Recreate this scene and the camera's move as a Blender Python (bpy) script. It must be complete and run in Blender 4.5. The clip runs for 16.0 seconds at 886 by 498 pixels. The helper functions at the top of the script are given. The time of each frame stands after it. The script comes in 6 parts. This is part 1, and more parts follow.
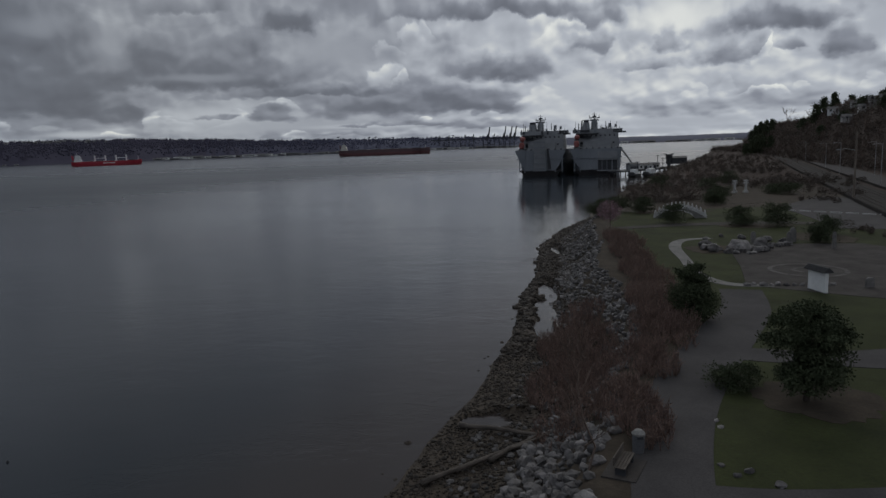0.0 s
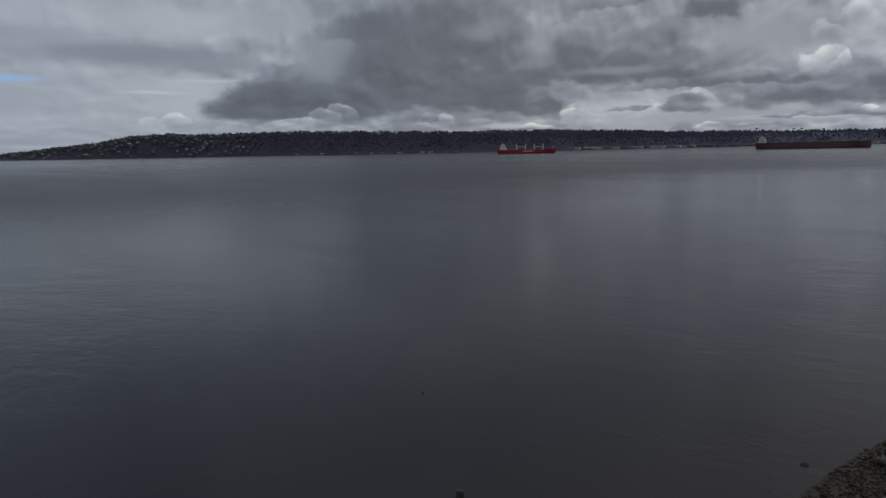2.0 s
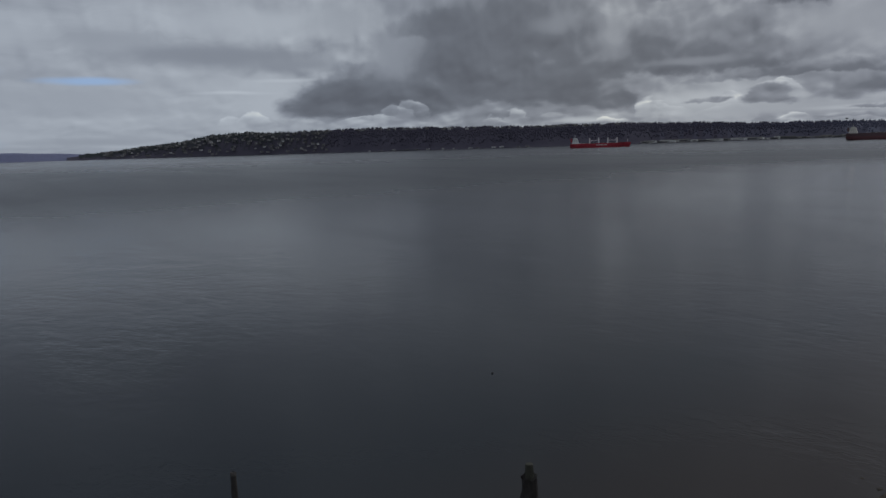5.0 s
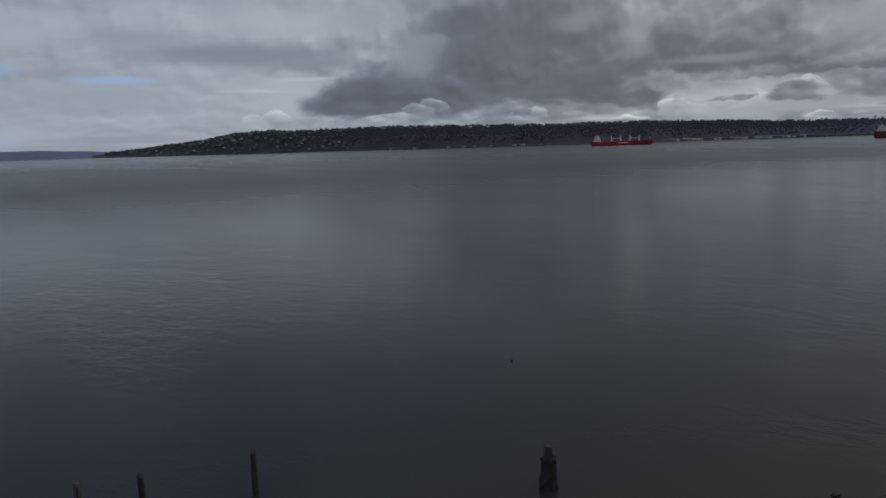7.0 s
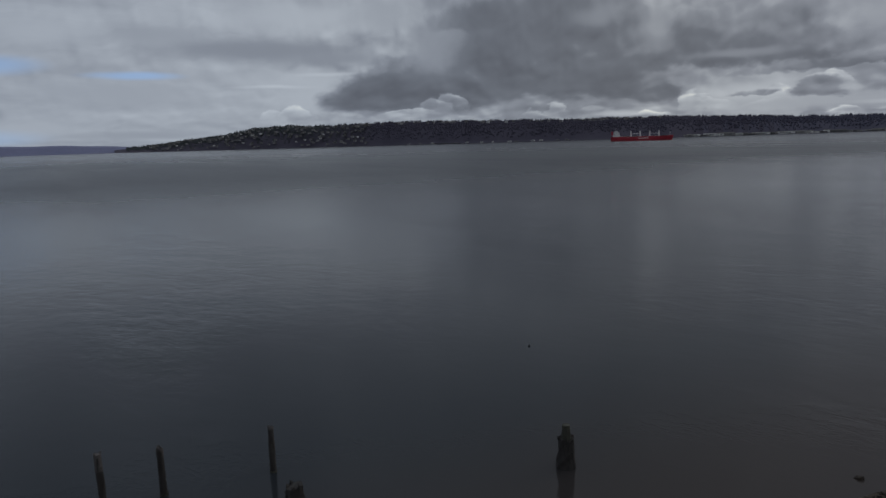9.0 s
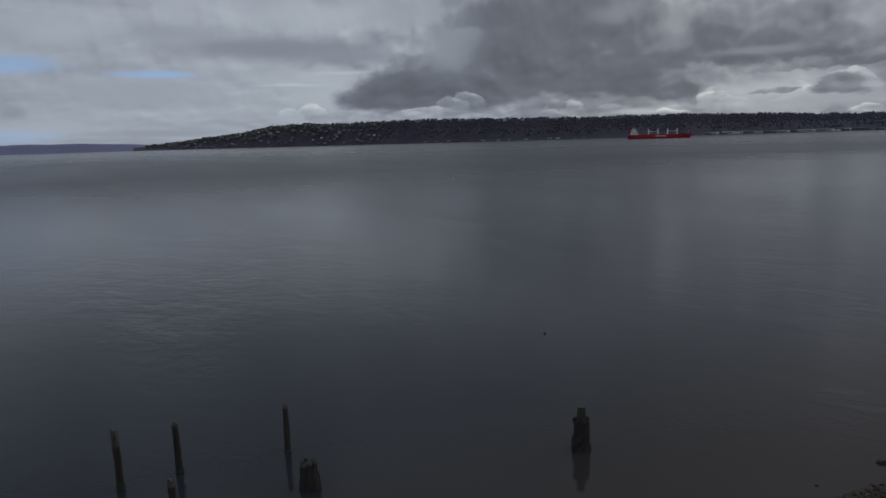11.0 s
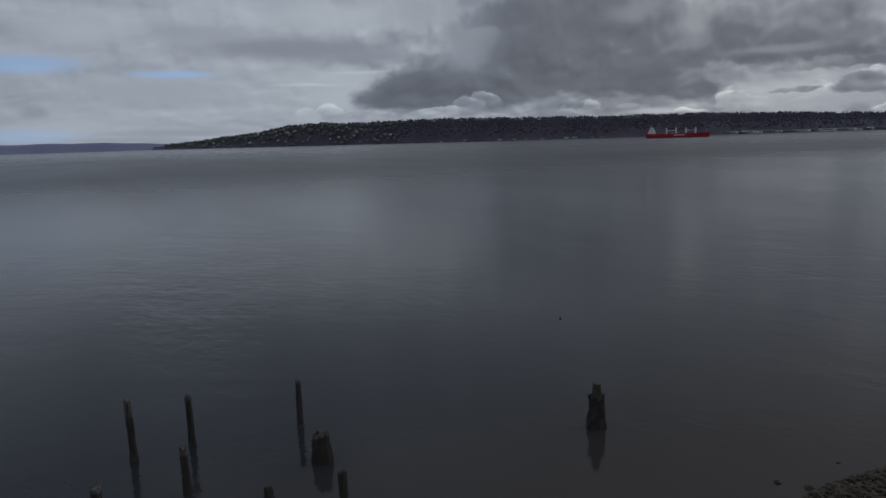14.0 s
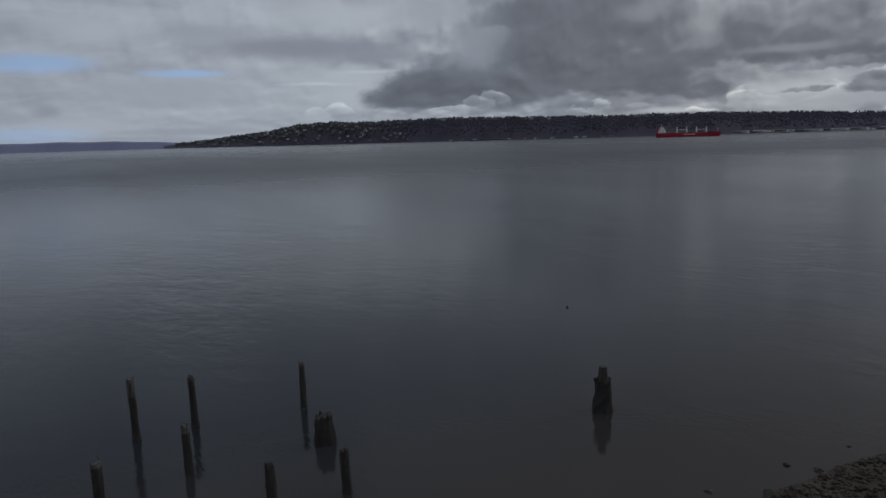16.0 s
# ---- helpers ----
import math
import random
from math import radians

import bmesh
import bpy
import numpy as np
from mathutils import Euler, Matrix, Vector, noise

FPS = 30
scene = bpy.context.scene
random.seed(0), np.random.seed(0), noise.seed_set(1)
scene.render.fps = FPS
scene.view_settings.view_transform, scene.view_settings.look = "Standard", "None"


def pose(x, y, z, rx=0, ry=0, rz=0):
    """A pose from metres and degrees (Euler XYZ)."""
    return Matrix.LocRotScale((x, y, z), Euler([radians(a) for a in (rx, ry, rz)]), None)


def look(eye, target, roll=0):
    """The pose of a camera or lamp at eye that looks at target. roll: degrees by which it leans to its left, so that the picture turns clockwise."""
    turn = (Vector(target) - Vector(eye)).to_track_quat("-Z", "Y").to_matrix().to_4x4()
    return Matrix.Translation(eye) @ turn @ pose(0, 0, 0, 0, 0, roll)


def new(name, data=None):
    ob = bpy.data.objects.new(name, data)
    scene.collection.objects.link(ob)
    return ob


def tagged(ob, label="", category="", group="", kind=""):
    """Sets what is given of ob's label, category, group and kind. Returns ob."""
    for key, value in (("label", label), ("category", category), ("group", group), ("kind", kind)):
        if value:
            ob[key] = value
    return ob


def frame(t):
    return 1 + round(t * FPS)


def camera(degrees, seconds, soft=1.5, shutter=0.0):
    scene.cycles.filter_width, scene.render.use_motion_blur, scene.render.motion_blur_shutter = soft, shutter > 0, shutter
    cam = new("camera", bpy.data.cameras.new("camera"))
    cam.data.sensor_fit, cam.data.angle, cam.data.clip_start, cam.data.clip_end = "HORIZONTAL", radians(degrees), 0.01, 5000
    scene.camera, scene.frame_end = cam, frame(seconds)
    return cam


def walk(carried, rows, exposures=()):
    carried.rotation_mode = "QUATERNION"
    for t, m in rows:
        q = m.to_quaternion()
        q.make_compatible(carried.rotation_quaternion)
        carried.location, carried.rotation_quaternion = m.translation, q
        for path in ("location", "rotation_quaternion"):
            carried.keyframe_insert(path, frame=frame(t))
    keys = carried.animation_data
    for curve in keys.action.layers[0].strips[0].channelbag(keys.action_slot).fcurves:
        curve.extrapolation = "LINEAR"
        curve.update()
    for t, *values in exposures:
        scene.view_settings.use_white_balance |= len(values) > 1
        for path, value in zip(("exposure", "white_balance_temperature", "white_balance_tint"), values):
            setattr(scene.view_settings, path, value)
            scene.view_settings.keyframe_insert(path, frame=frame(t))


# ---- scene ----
cam = camera(65.2, 16.0, soft=1.5)

# seconds, x, y, z, yaw, pitch, roll of a drone that turns left and sinks
PATH = [(0, 0.0, 0.0, 20, 0.42, -8.43, -1.94), (0.5, 0.01, 0.14, 19.77, 7.57, -8.4, -1.56), (1, 0.01, 0.28, 19.55, 15.46, -8.41, -1.15),
        (1.5, 0.03, 0.45, 19.34, 23.19, -8.38, -0.89), (2, 0.03, 0.6, 19.13, 32.83, -8.26, -1.14), (2.1, 0.03, 0.63, 19.09, 33.67, -8.29, -1.1),
        (2.2, 0.02, 0.66, 19.04, 34.74, -8.28, -1.2), (2.3, 0.02, 0.68, 19, 35.3, -8.28, -1.3), (2.5, 0.0, 0.72, 18.91, 35.96, -8.28, -1.47),
        (3, -0.05, 0.8, 18.69, 36.73, -8.34, -1.64), (3.5, -0.1, 0.85, 18.48, 37.27, -8.36, -1.75), (4, -0.12, 0.87, 18.23, 37.82, -8.39, -1.79),
        (6.5, -0.1, 0.87, 17.06, 39.98, -8.55, -1.76), (7, -0.1, 0.86, 16.85, 40.43, -8.57, -1.76), (7.5, -0.1, 0.86, 16.65, 40.8, -8.65, -1.76),
        (8, -0.11, 0.86, 16.44, 41.18, -8.75, -1.76), (8.5, -0.12, 0.85, 16.2, 41.54, -8.82, -1.74), (9, -0.13, 0.84, 15.94, 41.91, -8.89, -1.71),
        (11.5, -0.13, 0.86, 14.83, 43.52, -9.01, -1.7), (12, -0.13, 0.87, 14.62, 43.78, -9.02, -1.7), (12.5, -0.12, 0.88, 14.41, 44.01, -9.01, -1.69),
        (13, -0.12, 0.9, 14.2, 44.19, -9.01, -1.69), (13.5, -0.13, 0.93, 13.98, 44.38, -9.01, -1.69), (14, -0.16, 0.98, 13.79, 44.58, -9.0, -1.68),
        (14.5, -0.2, 1.06, 13.58, 44.81, -9.01, -1.68), (15, -0.23, 1.14, 13.37, 45.0, -9.04, -1.67), (15.5, -0.21, 1.2, 13.14, 45.18, -9.05, -1.64),
        (16, -0.15, 1.23, 12.89, 45.34, -9.04, -1.61)]
walk(cam, [(t, pose(x, y, z, 90 + pitch, 0, yaw) @ pose(0, 0, 0, 0, 0, roll)) for t, x, y, z, yaw, pitch, roll in PATH],
     exposures=[(0, 0.0), (16, 0.0)])

# ---- sky and sun ----
SUN_AZ, SUN_EL = 18.0, 32.0
RELIEF = 0.75

# clouds: azimuth, elevation, half width, height (degrees), tone; west of the dark mass, then east of it
WEST_STREAKS = [(-55.4, 7.33, 9.1, 1.09, 0.41), (-50.2, 6.63, 4.9, 0.6, 0.45), (-63.4, 8.32, 4.8, 0.81, 0.5), (-74.4, 2.62, 1.1, 0.55, 0.47), (-65.7, 3.99, 6.0, 1.24, 0.53), (-52.0, 4.92, 5.8, 0.96, 0.61),
    (-54.7, 4.53, 3.3, 0.17, 0.67), (-51.1, 5.47, 2.7, 0.17, 0.65), (-52.1, 3.52, 3.1, 1.32, 0.61), (-52.7, 9.83, 7.4, 1.32, 0.6), (-46.4, 9.96, 2.7, 1.65, 0.53), (-47.6, 2.52, 3.2, 0.31, 0.64),
    (-27.1, 1.7, 3.3, 0.26, 0.64), (-17.4, 2.76, 5.4, 1.73, 0.65), (-72.4, 1.61, 4.3, 0.8, 0.58), (-64.8, 1.03, 5.7, 0.38, 0.5), (-70.7, 8.31, 4.4, 1.15, 0.58)]
WEST_BASES = [(-33.3, 3.81, 8.7, 8.34, 0.03), (-24.3, 5.2, 14.2, 2.51, 0.13), (-18.0, 6.54, 4.0, 2.36, 0.27), (-22.1, 7.05, 2.3, 1.96, 0.24), (-34.6, 2.11, 2.3, 1.5, 0.33), (-24.7, 2.73, 2.1, 2.08, 0.16),
    (-44.4, 2.7, 6.3, 3.71, 0.0), (-38.4, 9.05, 4.0, 1.66, 0.14), (-29.6, 3.31, 3.8, 2.55, 0.08)]
WEST_RIFTS = [(-42.0, 7.5, 3.2, 3.37, 0.45), (-29.3, 9.06, 2.5, 1.21, 0.42), (-25.0, 8.0, 1.8, 1.9, 0.5), (-19.0, 5.78, 4.4, 0.39, 0.42)]
WEST_HEADS = [(-53.2, 3.01, 1.5, 0.97, 0.74), (-55.4, 2.79, 1.0, 0.62, 0.67), (-42.3, 3.35, 1.8, 1.06, 0.52), (-40.8, 3.83, 1.4, 1.32, 0.58), (-32.4, 2.91, 1.3, 1.09, 0.63), (-44.4, 2.65, 2.1, 0.4, 0.6),
    (-34.4, 2.19, 1.3, 0.53, 0.58), (-29.2, 2.51, 1.3, 0.86, 0.54), (-21.9, 3.5, 1.2, 1.63, 0.75), (-18.6, 4.73, 1.5, 0.79, 0.58), (-16.3, 3.4, 0.9, 1.17, 0.8), (-13.4, 3.96, 1.7, 0.53, 0.66),
    (-16.7, 2.41, 2.1, 0.55, 0.72), (-20.4, 2.64, 1.5, 0.81, 0.66), (-25.1, 1.99, 1.6, 0.42, 0.72)]
WEST_SCRAPS = [(-17.8, 2.7, 1.7, 0.4, 0.36), (-13.9, 2.4, 1.5, 1.15, 0.28), (-13.5, 1.15, 1.3, 0.54, 0.34), (-20.9, 2.88, 0.8, 0.33, 0.45)]
EAST_STREAKS = [(-8.2, 7.74, 5.3, 2.11, 0.5), (-12.0, 2.05, 11.7, 0.71, 0.54), (-5.8, 1.87, 5.5, 0.22, 0.65), (10.2, 3.84, 4.2, 2.6, 0.66), (18.3, 9.21, 2.8, 1.67, 0.82), (27.5, 6.2, 1.8, 0.77, 0.66),
    (18.4, 1.34, 7.8, 0.6, 0.58), (16.3, 0.65, 6.3, 0.35, 0.57), (31.5, 7.28, 1.3, 1.46, 0.6)]
EAST_BASES = [(-16.0, 6.61, 3.2, 2.29, 0.28), (-12.0, 9.37, 2.5, 1.73, 0.16), (-19.4, 10.4, 3.2, 1.57, 0.28), (4.5, 10.01, 10.6, 1.41, 0.23), (-2.1, 2.89, 9.3, 2.14, 0.18), (-10.1, 4.39, 9.0, 0.96, 0.22),
    (4.4, 5.28, 5.6, 2.26, 0.22), (3.0, 2.67, 4.1, 1.87, 0.19), (11.6, 8.86, 3.0, 1.89, 0.32), (12.4, 7.13, 2.2, 1.84, 0.42), (17.9, 6.76, 1.1, 2.12, 0.42), (21.9, 5.48, 2.8, 2.01, 0.32),
    (25.2, 7.57, 5.3, 1.92, 0.24), (29.6, 5.43, 1.6, 2.26, 0.32), (26.0, 6.1, 1.5, 1.17, 0.42), (16.7, 5.43, 2.6, 0.84, 0.48), (21.6, 1.96, 8.5, 2.16, 0.47)]
EAST_HEADS = [(-4.8, 8.53, 1.4, 1.35, 0.69), (-4.6, 6.81, 1.7, 1.72, 0.71), (-3.5, 6.12, 1.1, 1.13, 0.76), (-1.8, 10.15, 1.2, 2.07, 0.73), (-12.8, 4.35, 1.0, 1.04, 0.73),
    (-16.3, 3.55, 0.8, 0.86, 0.67), (-12.1, 1.79, 1.0, 0.44, 0.77), (-1.6, 2.65, 0.7, 0.36, 0.77), (-21.2, 3.2, 1.7, 1.25, 0.6), (9.8, 9.84, 2.7, 1.64, 0.84), (8.0, 4.82, 1.9, 1.82, 0.76),
    (24.1, 7.37, 0.6, 2.14, 0.8), (26.4, 6.15, 1.9, 0.47, 0.72)]
EAST_PUFFS = [(19.4, 4.21, 1.0, 1.08, 0.78), (21.9, 4.34, 0.9, 0.82, 0.74), (24.1, 3.5, 1.5, 0.41, 0.8), (26.5, 3.82, 0.8, 0.48, 0.74), (31.0, 3.99, 0.9, 1.13, 0.7), (3.9, 2.55, 2.7, 0.27, 0.66),
    (14.5, 8.07, 1.7, 2.05, 0.74)]
EAST_SCRAPS = [(-13.8, 2.49, 1.9, 1.31, 0.27), (-3.9, 1.86, 4.8, 0.41, 0.36), (3.4, 1.53, 4.1, 0.72, 0.36), (-8.1, 1.22, 2.7, 0.36, 0.38)]
# the cloud overhead by azimuth
OVERHEAD = [(0.0, .41), (0.1, .41), (0.2, .43), (0.26, .46), (0.3, .43), (0.335, .43), (0.38, .43), (0.45, .45), (0.53, .54), (0.62, .58), (1.0, .48)]
BLUE_GAPS = [(-65, 5.37, 3, 0.29, 0.75), (-74.8, 5.97, 3.4, 0.68, 0.7), (-75.4, 1.03, 3.8, 0.55, 0.4)]


class Nodes:
    """Short hand for node trees."""

    def __init__(self, tree):
        self.tree = tree
        tree.nodes.clear()

    def add(self, kind, **settings):
        n = self.tree.nodes.new(kind)
        for k, v in settings.items():
            if k == "operation":
                n.operation = v
            elif k == "data_type":
                n.data_type = v
            elif k == "blend_type":
                n.blend_type = v
            elif k == "interpolation_type":
                n.interpolation_type = v
            elif k == "noise_type":
                n.noise_type = v
            elif k == "feature":
                n.feature = v
        return n

    def put(self, socket, value):
        if isinstance(value, bpy.types.NodeSocket):
            self.tree.links.new(value, socket)
        elif value is not None:
            socket.default_value = value

    def math(self, op, a, b=None, c=None, clamp=False):
        n = self.add("ShaderNodeMath", operation=op)
        n.use_clamp = clamp
        for i, v in enumerate((a, b, c)):
            self.put(n.inputs[i], v)
        return n.outputs[0]

    def vec(self, op, a, b=None, c=None):
        n = self.add("ShaderNodeVectorMath", operation=op)
        for i, v in enumerate((a, b, c)):
            self.put(n.inputs[i], v)
        return n.outputs["Value"] if op in ("LENGTH", "DOT_PRODUCT") else n.outputs[0]

    def noise(self, vector, scale, detail=4.0, rough=0.5, distortion=0.0):
        n = self.add("ShaderNodeTexNoise")
        self.put(n.inputs["Vector"], vector)
        n.inputs["Scale"].default_value, n.inputs["Detail"].default_value = scale, detail
        n.inputs["Roughness"].default_value, n.inputs["Distortion"].default_value = rough, distortion
        return n

    def span(self, value, lo, hi, to_lo=0.0, to_hi=1.0, smooth=False):
        n = self.add("ShaderNodeMapRange")
        if smooth:
            n.interpolation_type = "SMOOTHSTEP"
        for i, v in enumerate((value, lo, hi, to_lo, to_hi)):
            self.put(n.inputs[i], v)
        return n.outputs[0]

    def ramp(self, value, stops):
        n = self.add("ShaderNodeValToRGB")
        self.put(n.inputs[0], value)
        els = n.color_ramp.elements
        while len(els) < len(stops):
            els.new(0.5)
        for e, (at, col) in zip(els, stops):
            e.position, e.color = at, (*col, 1)
        return n.outputs[0]

    def mix(self, f, a, b, blend="MIX"):
        n = self.add("ShaderNodeMix", data_type="RGBA", blend_type=blend)
        self.put(n.inputs[0], f)
        for i, v in ((6, a), (7, b)):
            self.put(n.inputs[i], v if isinstance(v, bpy.types.NodeSocket) else (*v, 1))
        return n.outputs[2]


def make_sky():
    w = bpy.data.worlds.new("overcast_sky")
    scene.world = w
    w.use_nodes = True
    g = Nodes(w.node_tree)
    way = g.add("ShaderNodeTexCoord").outputs["Generated"]
    s = g.add("ShaderNodeSeparateXYZ")
    g.put(s.inputs[0], way)
    az = g.math("MULTIPLY", g.math("ARCTAN2", s.outputs[0], s.outputs[1]), 180 / math.pi)
    el = g.math("MULTIPLY", g.math("ARCSINE", s.outputs[2]), 180 / math.pi)
    place = g.add("ShaderNodeCombineXYZ")
    g.put(place.inputs[0], az)
    g.put(place.inputs[1], el)
    place = place.outputs[0]
    # noise space in which clouds shrink towards the horizon
    tall = g.add("ShaderNodeCombineXYZ")
    g.put(tall.inputs[0], g.math("MULTIPLY", az, 0.16))
    g.put(tall.inputs[1], g.math("MULTIPLY", g.math("LOGARITHM", g.math("ADD", g.math("MAXIMUM", el, 0.0), 2.2), 2.718), 1.6))
    tall = tall.outputs[0]
    crisp = g.span(az, -58.0, -46.0, 0.3, 1.0, smooth=True)
    low = g.span(el, 0.0, 7.0, 0.35, 1.0)

    def drift(scale, detail, rough, wide, high, power):
        v = g.vec("SUBTRACT", g.noise(tall, scale, detail, rough).outputs["Color"], (.5, .5, .5))
        v = g.vec("SCALE", g.vec("MULTIPLY", v, (wide, high, 0)))
        g.put(v.node.inputs["Scale"], power)
        return v
    slow = drift(1.3, 2, 0.5, 5.0, 1.8, low)
    quick = drift(4.0, 4, 0.5, 3.0, 1.8, g.math("MULTIPLY", low, g.span(az, -72.0, -60.0, 0.3, 1.0, smooth=True)))
    ragged = g.vec("ADD", g.vec("ADD", place, slow), quick)
    smooth = g.vec("ADD", place, g.vec("MULTIPLY", slow, (.5, .25, 0)))
    # the cloud deck behind the rest, and the high cloud overhead
    deck = g.ramp(g.span(az, -90, 90), [(v[0], (v[1],) * 3) for v in ((0.0, .49), (0.08, .53), (0.2, .57), (0.26, .52), (0.31, .40), (0.38, .47), (0.45, .49), (0.49, .53), (0.53, .66), (0.60, .70), (0.68, .60), (1.0, .5))])
    over = g.ramp(g.span(az, -90, 90), [(v[0], (v[1],) * 3) for v in OVERHEAD])
    toward = g.vec("DOT_PRODUCT", way, tuple(Vector((math.sin(radians(SUN_AZ)), math.cos(radians(SUN_AZ)), math.tan(radians(SUN_EL)))).normalized()))
    zenith = g.span(toward, 0.3, 0.97, 0.58, 0.72, smooth=True)
    upper = g.span(el, 20.0, 46.0, 0.0, 1.0, smooth=True)
    high = g.math("ADD", g.math("MULTIPLY", over, g.math("SUBTRACT", 1.0, upper)), g.math("MULTIPLY", zenith, upper))
    high = g.math("ADD", high, g.math("MULTIPLY", g.math("SUBTRACT", g.noise(tall, 0.8, 3, 0.5).outputs[0], 0.5), 0.2))
    # swelling heads, lit from above
    puffs = []
    for shift in ((0, 0, 0), (0.05, 0.11, 0)):
        p = g.vec("ADD", tall, shift)
        p = g.vec("ADD", p, g.vec("MULTIPLY", g.vec("SUBTRACT", g.noise(p, 3.0, 2, 0.5).outputs["Color"], (.5, .5, .5)), (.3, .26, 0)))
        puffs.append(g.noise(p, 2.0, 2.2, 0.42).outputs[0])
    relief = g.math("MULTIPLY", g.math("SUBTRACT", puffs[0], puffs[1]), g.math("MULTIPLY", crisp, RELIEF))
    veil = g.math("MULTIPLY", g.math("SUBTRACT", g.noise(g.vec("MULTIPLY", ragged, (.05, .5, 0)), 1.0, 4, 0.55, 0.4).outputs[0], 0.5), 0.22)
    total = g.math("ADD", deck, g.math("ADD", veil, g.math("MULTIPLY", relief, 0.9)))

    def cover(total, alpha, tone):
        n = g.add("ShaderNodeMix", data_type="FLOAT")
        for i, v in ((0, alpha), (2, total), (3, tone)):
            g.put(n.inputs[i], v)
        return n.outputs[0]

    def after(at, total):
        """The same place, worked out only once the layers behind are laid: keeps the node stack short."""
        return g.vec("MULTIPLY_ADD", total, (1e-7, 1e-7, 0), at)

    def local(at, a, e, hw, hh):
        v = g.vec("MULTIPLY_ADD", at, (1 / hw, 1 / hh, 0), (-a / hw, -e / hh, 0))
        q = g.add("ShaderNodeSeparateXYZ")
        g.put(q.inputs[0], v)
        return v, q

    def streaks(total, clouds):
        """Soft-edged bands of thinner or thicker cloud."""
        at = after(smooth, total)
        for a, e, hw, hh, tone in clouds:
            q = g.vec("MULTIPLY_ADD", at, (1 / hw / 1.3, 1 / hh / 1.3, 0), (-a / hw / 1.3, -e / hh / 1.3, 0))
            total = cover(total, g.span(g.vec("LENGTH", q), 1.0, 0.1, 0.0, 0.9, smooth=True), tone)
        return total

    def bases(total, clouds, core=0.62):
        """Heaps with a flat dark underside that pale upwards."""
        at = after(ragged, total)
        for a, e, hw, hh, tone in clouds:
            v, q = local(at, a, e, hw * 1.15, hh * 1.15)
            under = g.span(q.outputs[1], -0.16, 0.1, 0.0, 1.0, smooth=True)
            dome = g.span(g.vec("LENGTH", v), 1.0, core, 0.0, 0.92, smooth=True)
            shade = g.math("ADD", g.span(q.outputs[1], 0.0, 1.0, tone, tone + 0.2), relief)
            total = cover(total, g.math("MULTIPLY", under, dome), shade)
        return total

    def heads(total, clouds):
        """Sunlit cumulus tops: a crisp billowing upper edge that fades downwards."""
        at = after(ragged, total)
        for a, e, hw, hh, tone in clouds:
            v, q = local(at, a, e, hw * 1.2, hh * 1.2)
            edge = g.span(g.math("MULTIPLY_ADD", q.outputs[0], q.outputs[0], q.outputs[1]), 0.06, -0.16, 0.0, 1.0, smooth=True)
            total = cover(total, g.math("MULTIPLY", edge, g.span(q.outputs[1], -1.0, -0.1, 0.0, 0.85, smooth=True)), g.math("ADD", relief, tone))
        return total

    total = streaks(total, WEST_STREAKS)
    total = bases(total, WEST_BASES)
    total = streaks(total, WEST_RIFTS)
    total = heads(total, WEST_HEADS)
    total = bases(total, WEST_SCRAPS)
    total = streaks(total, EAST_STREAKS)
    total = bases(total, EAST_BASES, 0.35)
    total = heads(total, EAST_HEADS)
    total = heads(total, EAST_PUFFS)
    total = bases(total, EAST_SCRAPS)

    lift = g.span(el, 9.5, 16.0, 0.0, 1.0, smooth=True)
    total = cover(total, lift, high)
    cloud = g.ramp(g.span(total, -0.4, 1.0), [(0.0, (.062, .069, .086)), (0.286, (.086, .094, .115)), (0.464, (.116, .128, .155)), (0.607, (.185, .202, .239)), (0.75, (.334, .361, .404)),
                                              (0.893, (.60, .62, .60)), (1.0, (.84, .85, .82))])
    # cooler away from the sun, warmer where low sun comes through
    tint = g.ramp(g.span(az, -90, 90), [(0.0, (.965, 1.0, 1.03)), (0.16, (.975, 1.0, 1.015)), (0.27, (.985, 1.0, .995)), (0.36, (1.015, 1.0, .955)), (0.5, (1.01, 1.0, .99)), (1.0, (1.0, 1.0, 1.0))])
    cloud = g.mix(1.0, cloud, tint, "MULTIPLY")
    blue = 0.0
    for a, e, hw, hh, gain in BLUE_GAPS:
        q = g.vec("MULTIPLY_ADD", smooth, (1 / (hw * 1.5), 1 / (hh * 1.5), 0), (-a / (hw * 1.5), -e / (hh * 1.5), 0))
        blue = g.math("ADD", blue, g.span(g.vec("LENGTH", q), 1.0, 0.2, 0.0, gain, smooth=True), clamp=True)
    sky = g.add("ShaderNodeTexSky")
    sky.sky_type, sky.sun_disc, sky.sun_elevation, sky.sun_rotation = "NISHITA", False, radians(SUN_EL), radians(SUN_AZ)
    g.put(sky.inputs[0], g.vec("NORMALIZE", g.vec("ADD", way, (0, 0, .35))))
    clear = g.vec("SCALE", sky.outputs[0])
    clear.node.inputs["Scale"].default_value = 0.15
    bg = g.add("ShaderNodeBackground")
    g.put(bg.inputs[0], g.mix(blue, cloud, clear))
    bg.inputs[1].default_value = 1.265
    out = g.add("ShaderNodeOutputWorld")
    g.put(out.inputs[0], bg.outputs[0])


make_sky()
sun = new("sun", bpy.data.lights.new("sun", "SUN"))
sun.data.energy, sun.data.angle, sun.data.color = 0.35, radians(25), (1.0, 0.95, 0.88)
sun.matrix_world = look((math.sin(radians(SUN_AZ)) * 500, math.cos(radians(SUN_AZ)) * 500, 500 * math.tan(radians(SUN_EL))), (0, 0, 0))


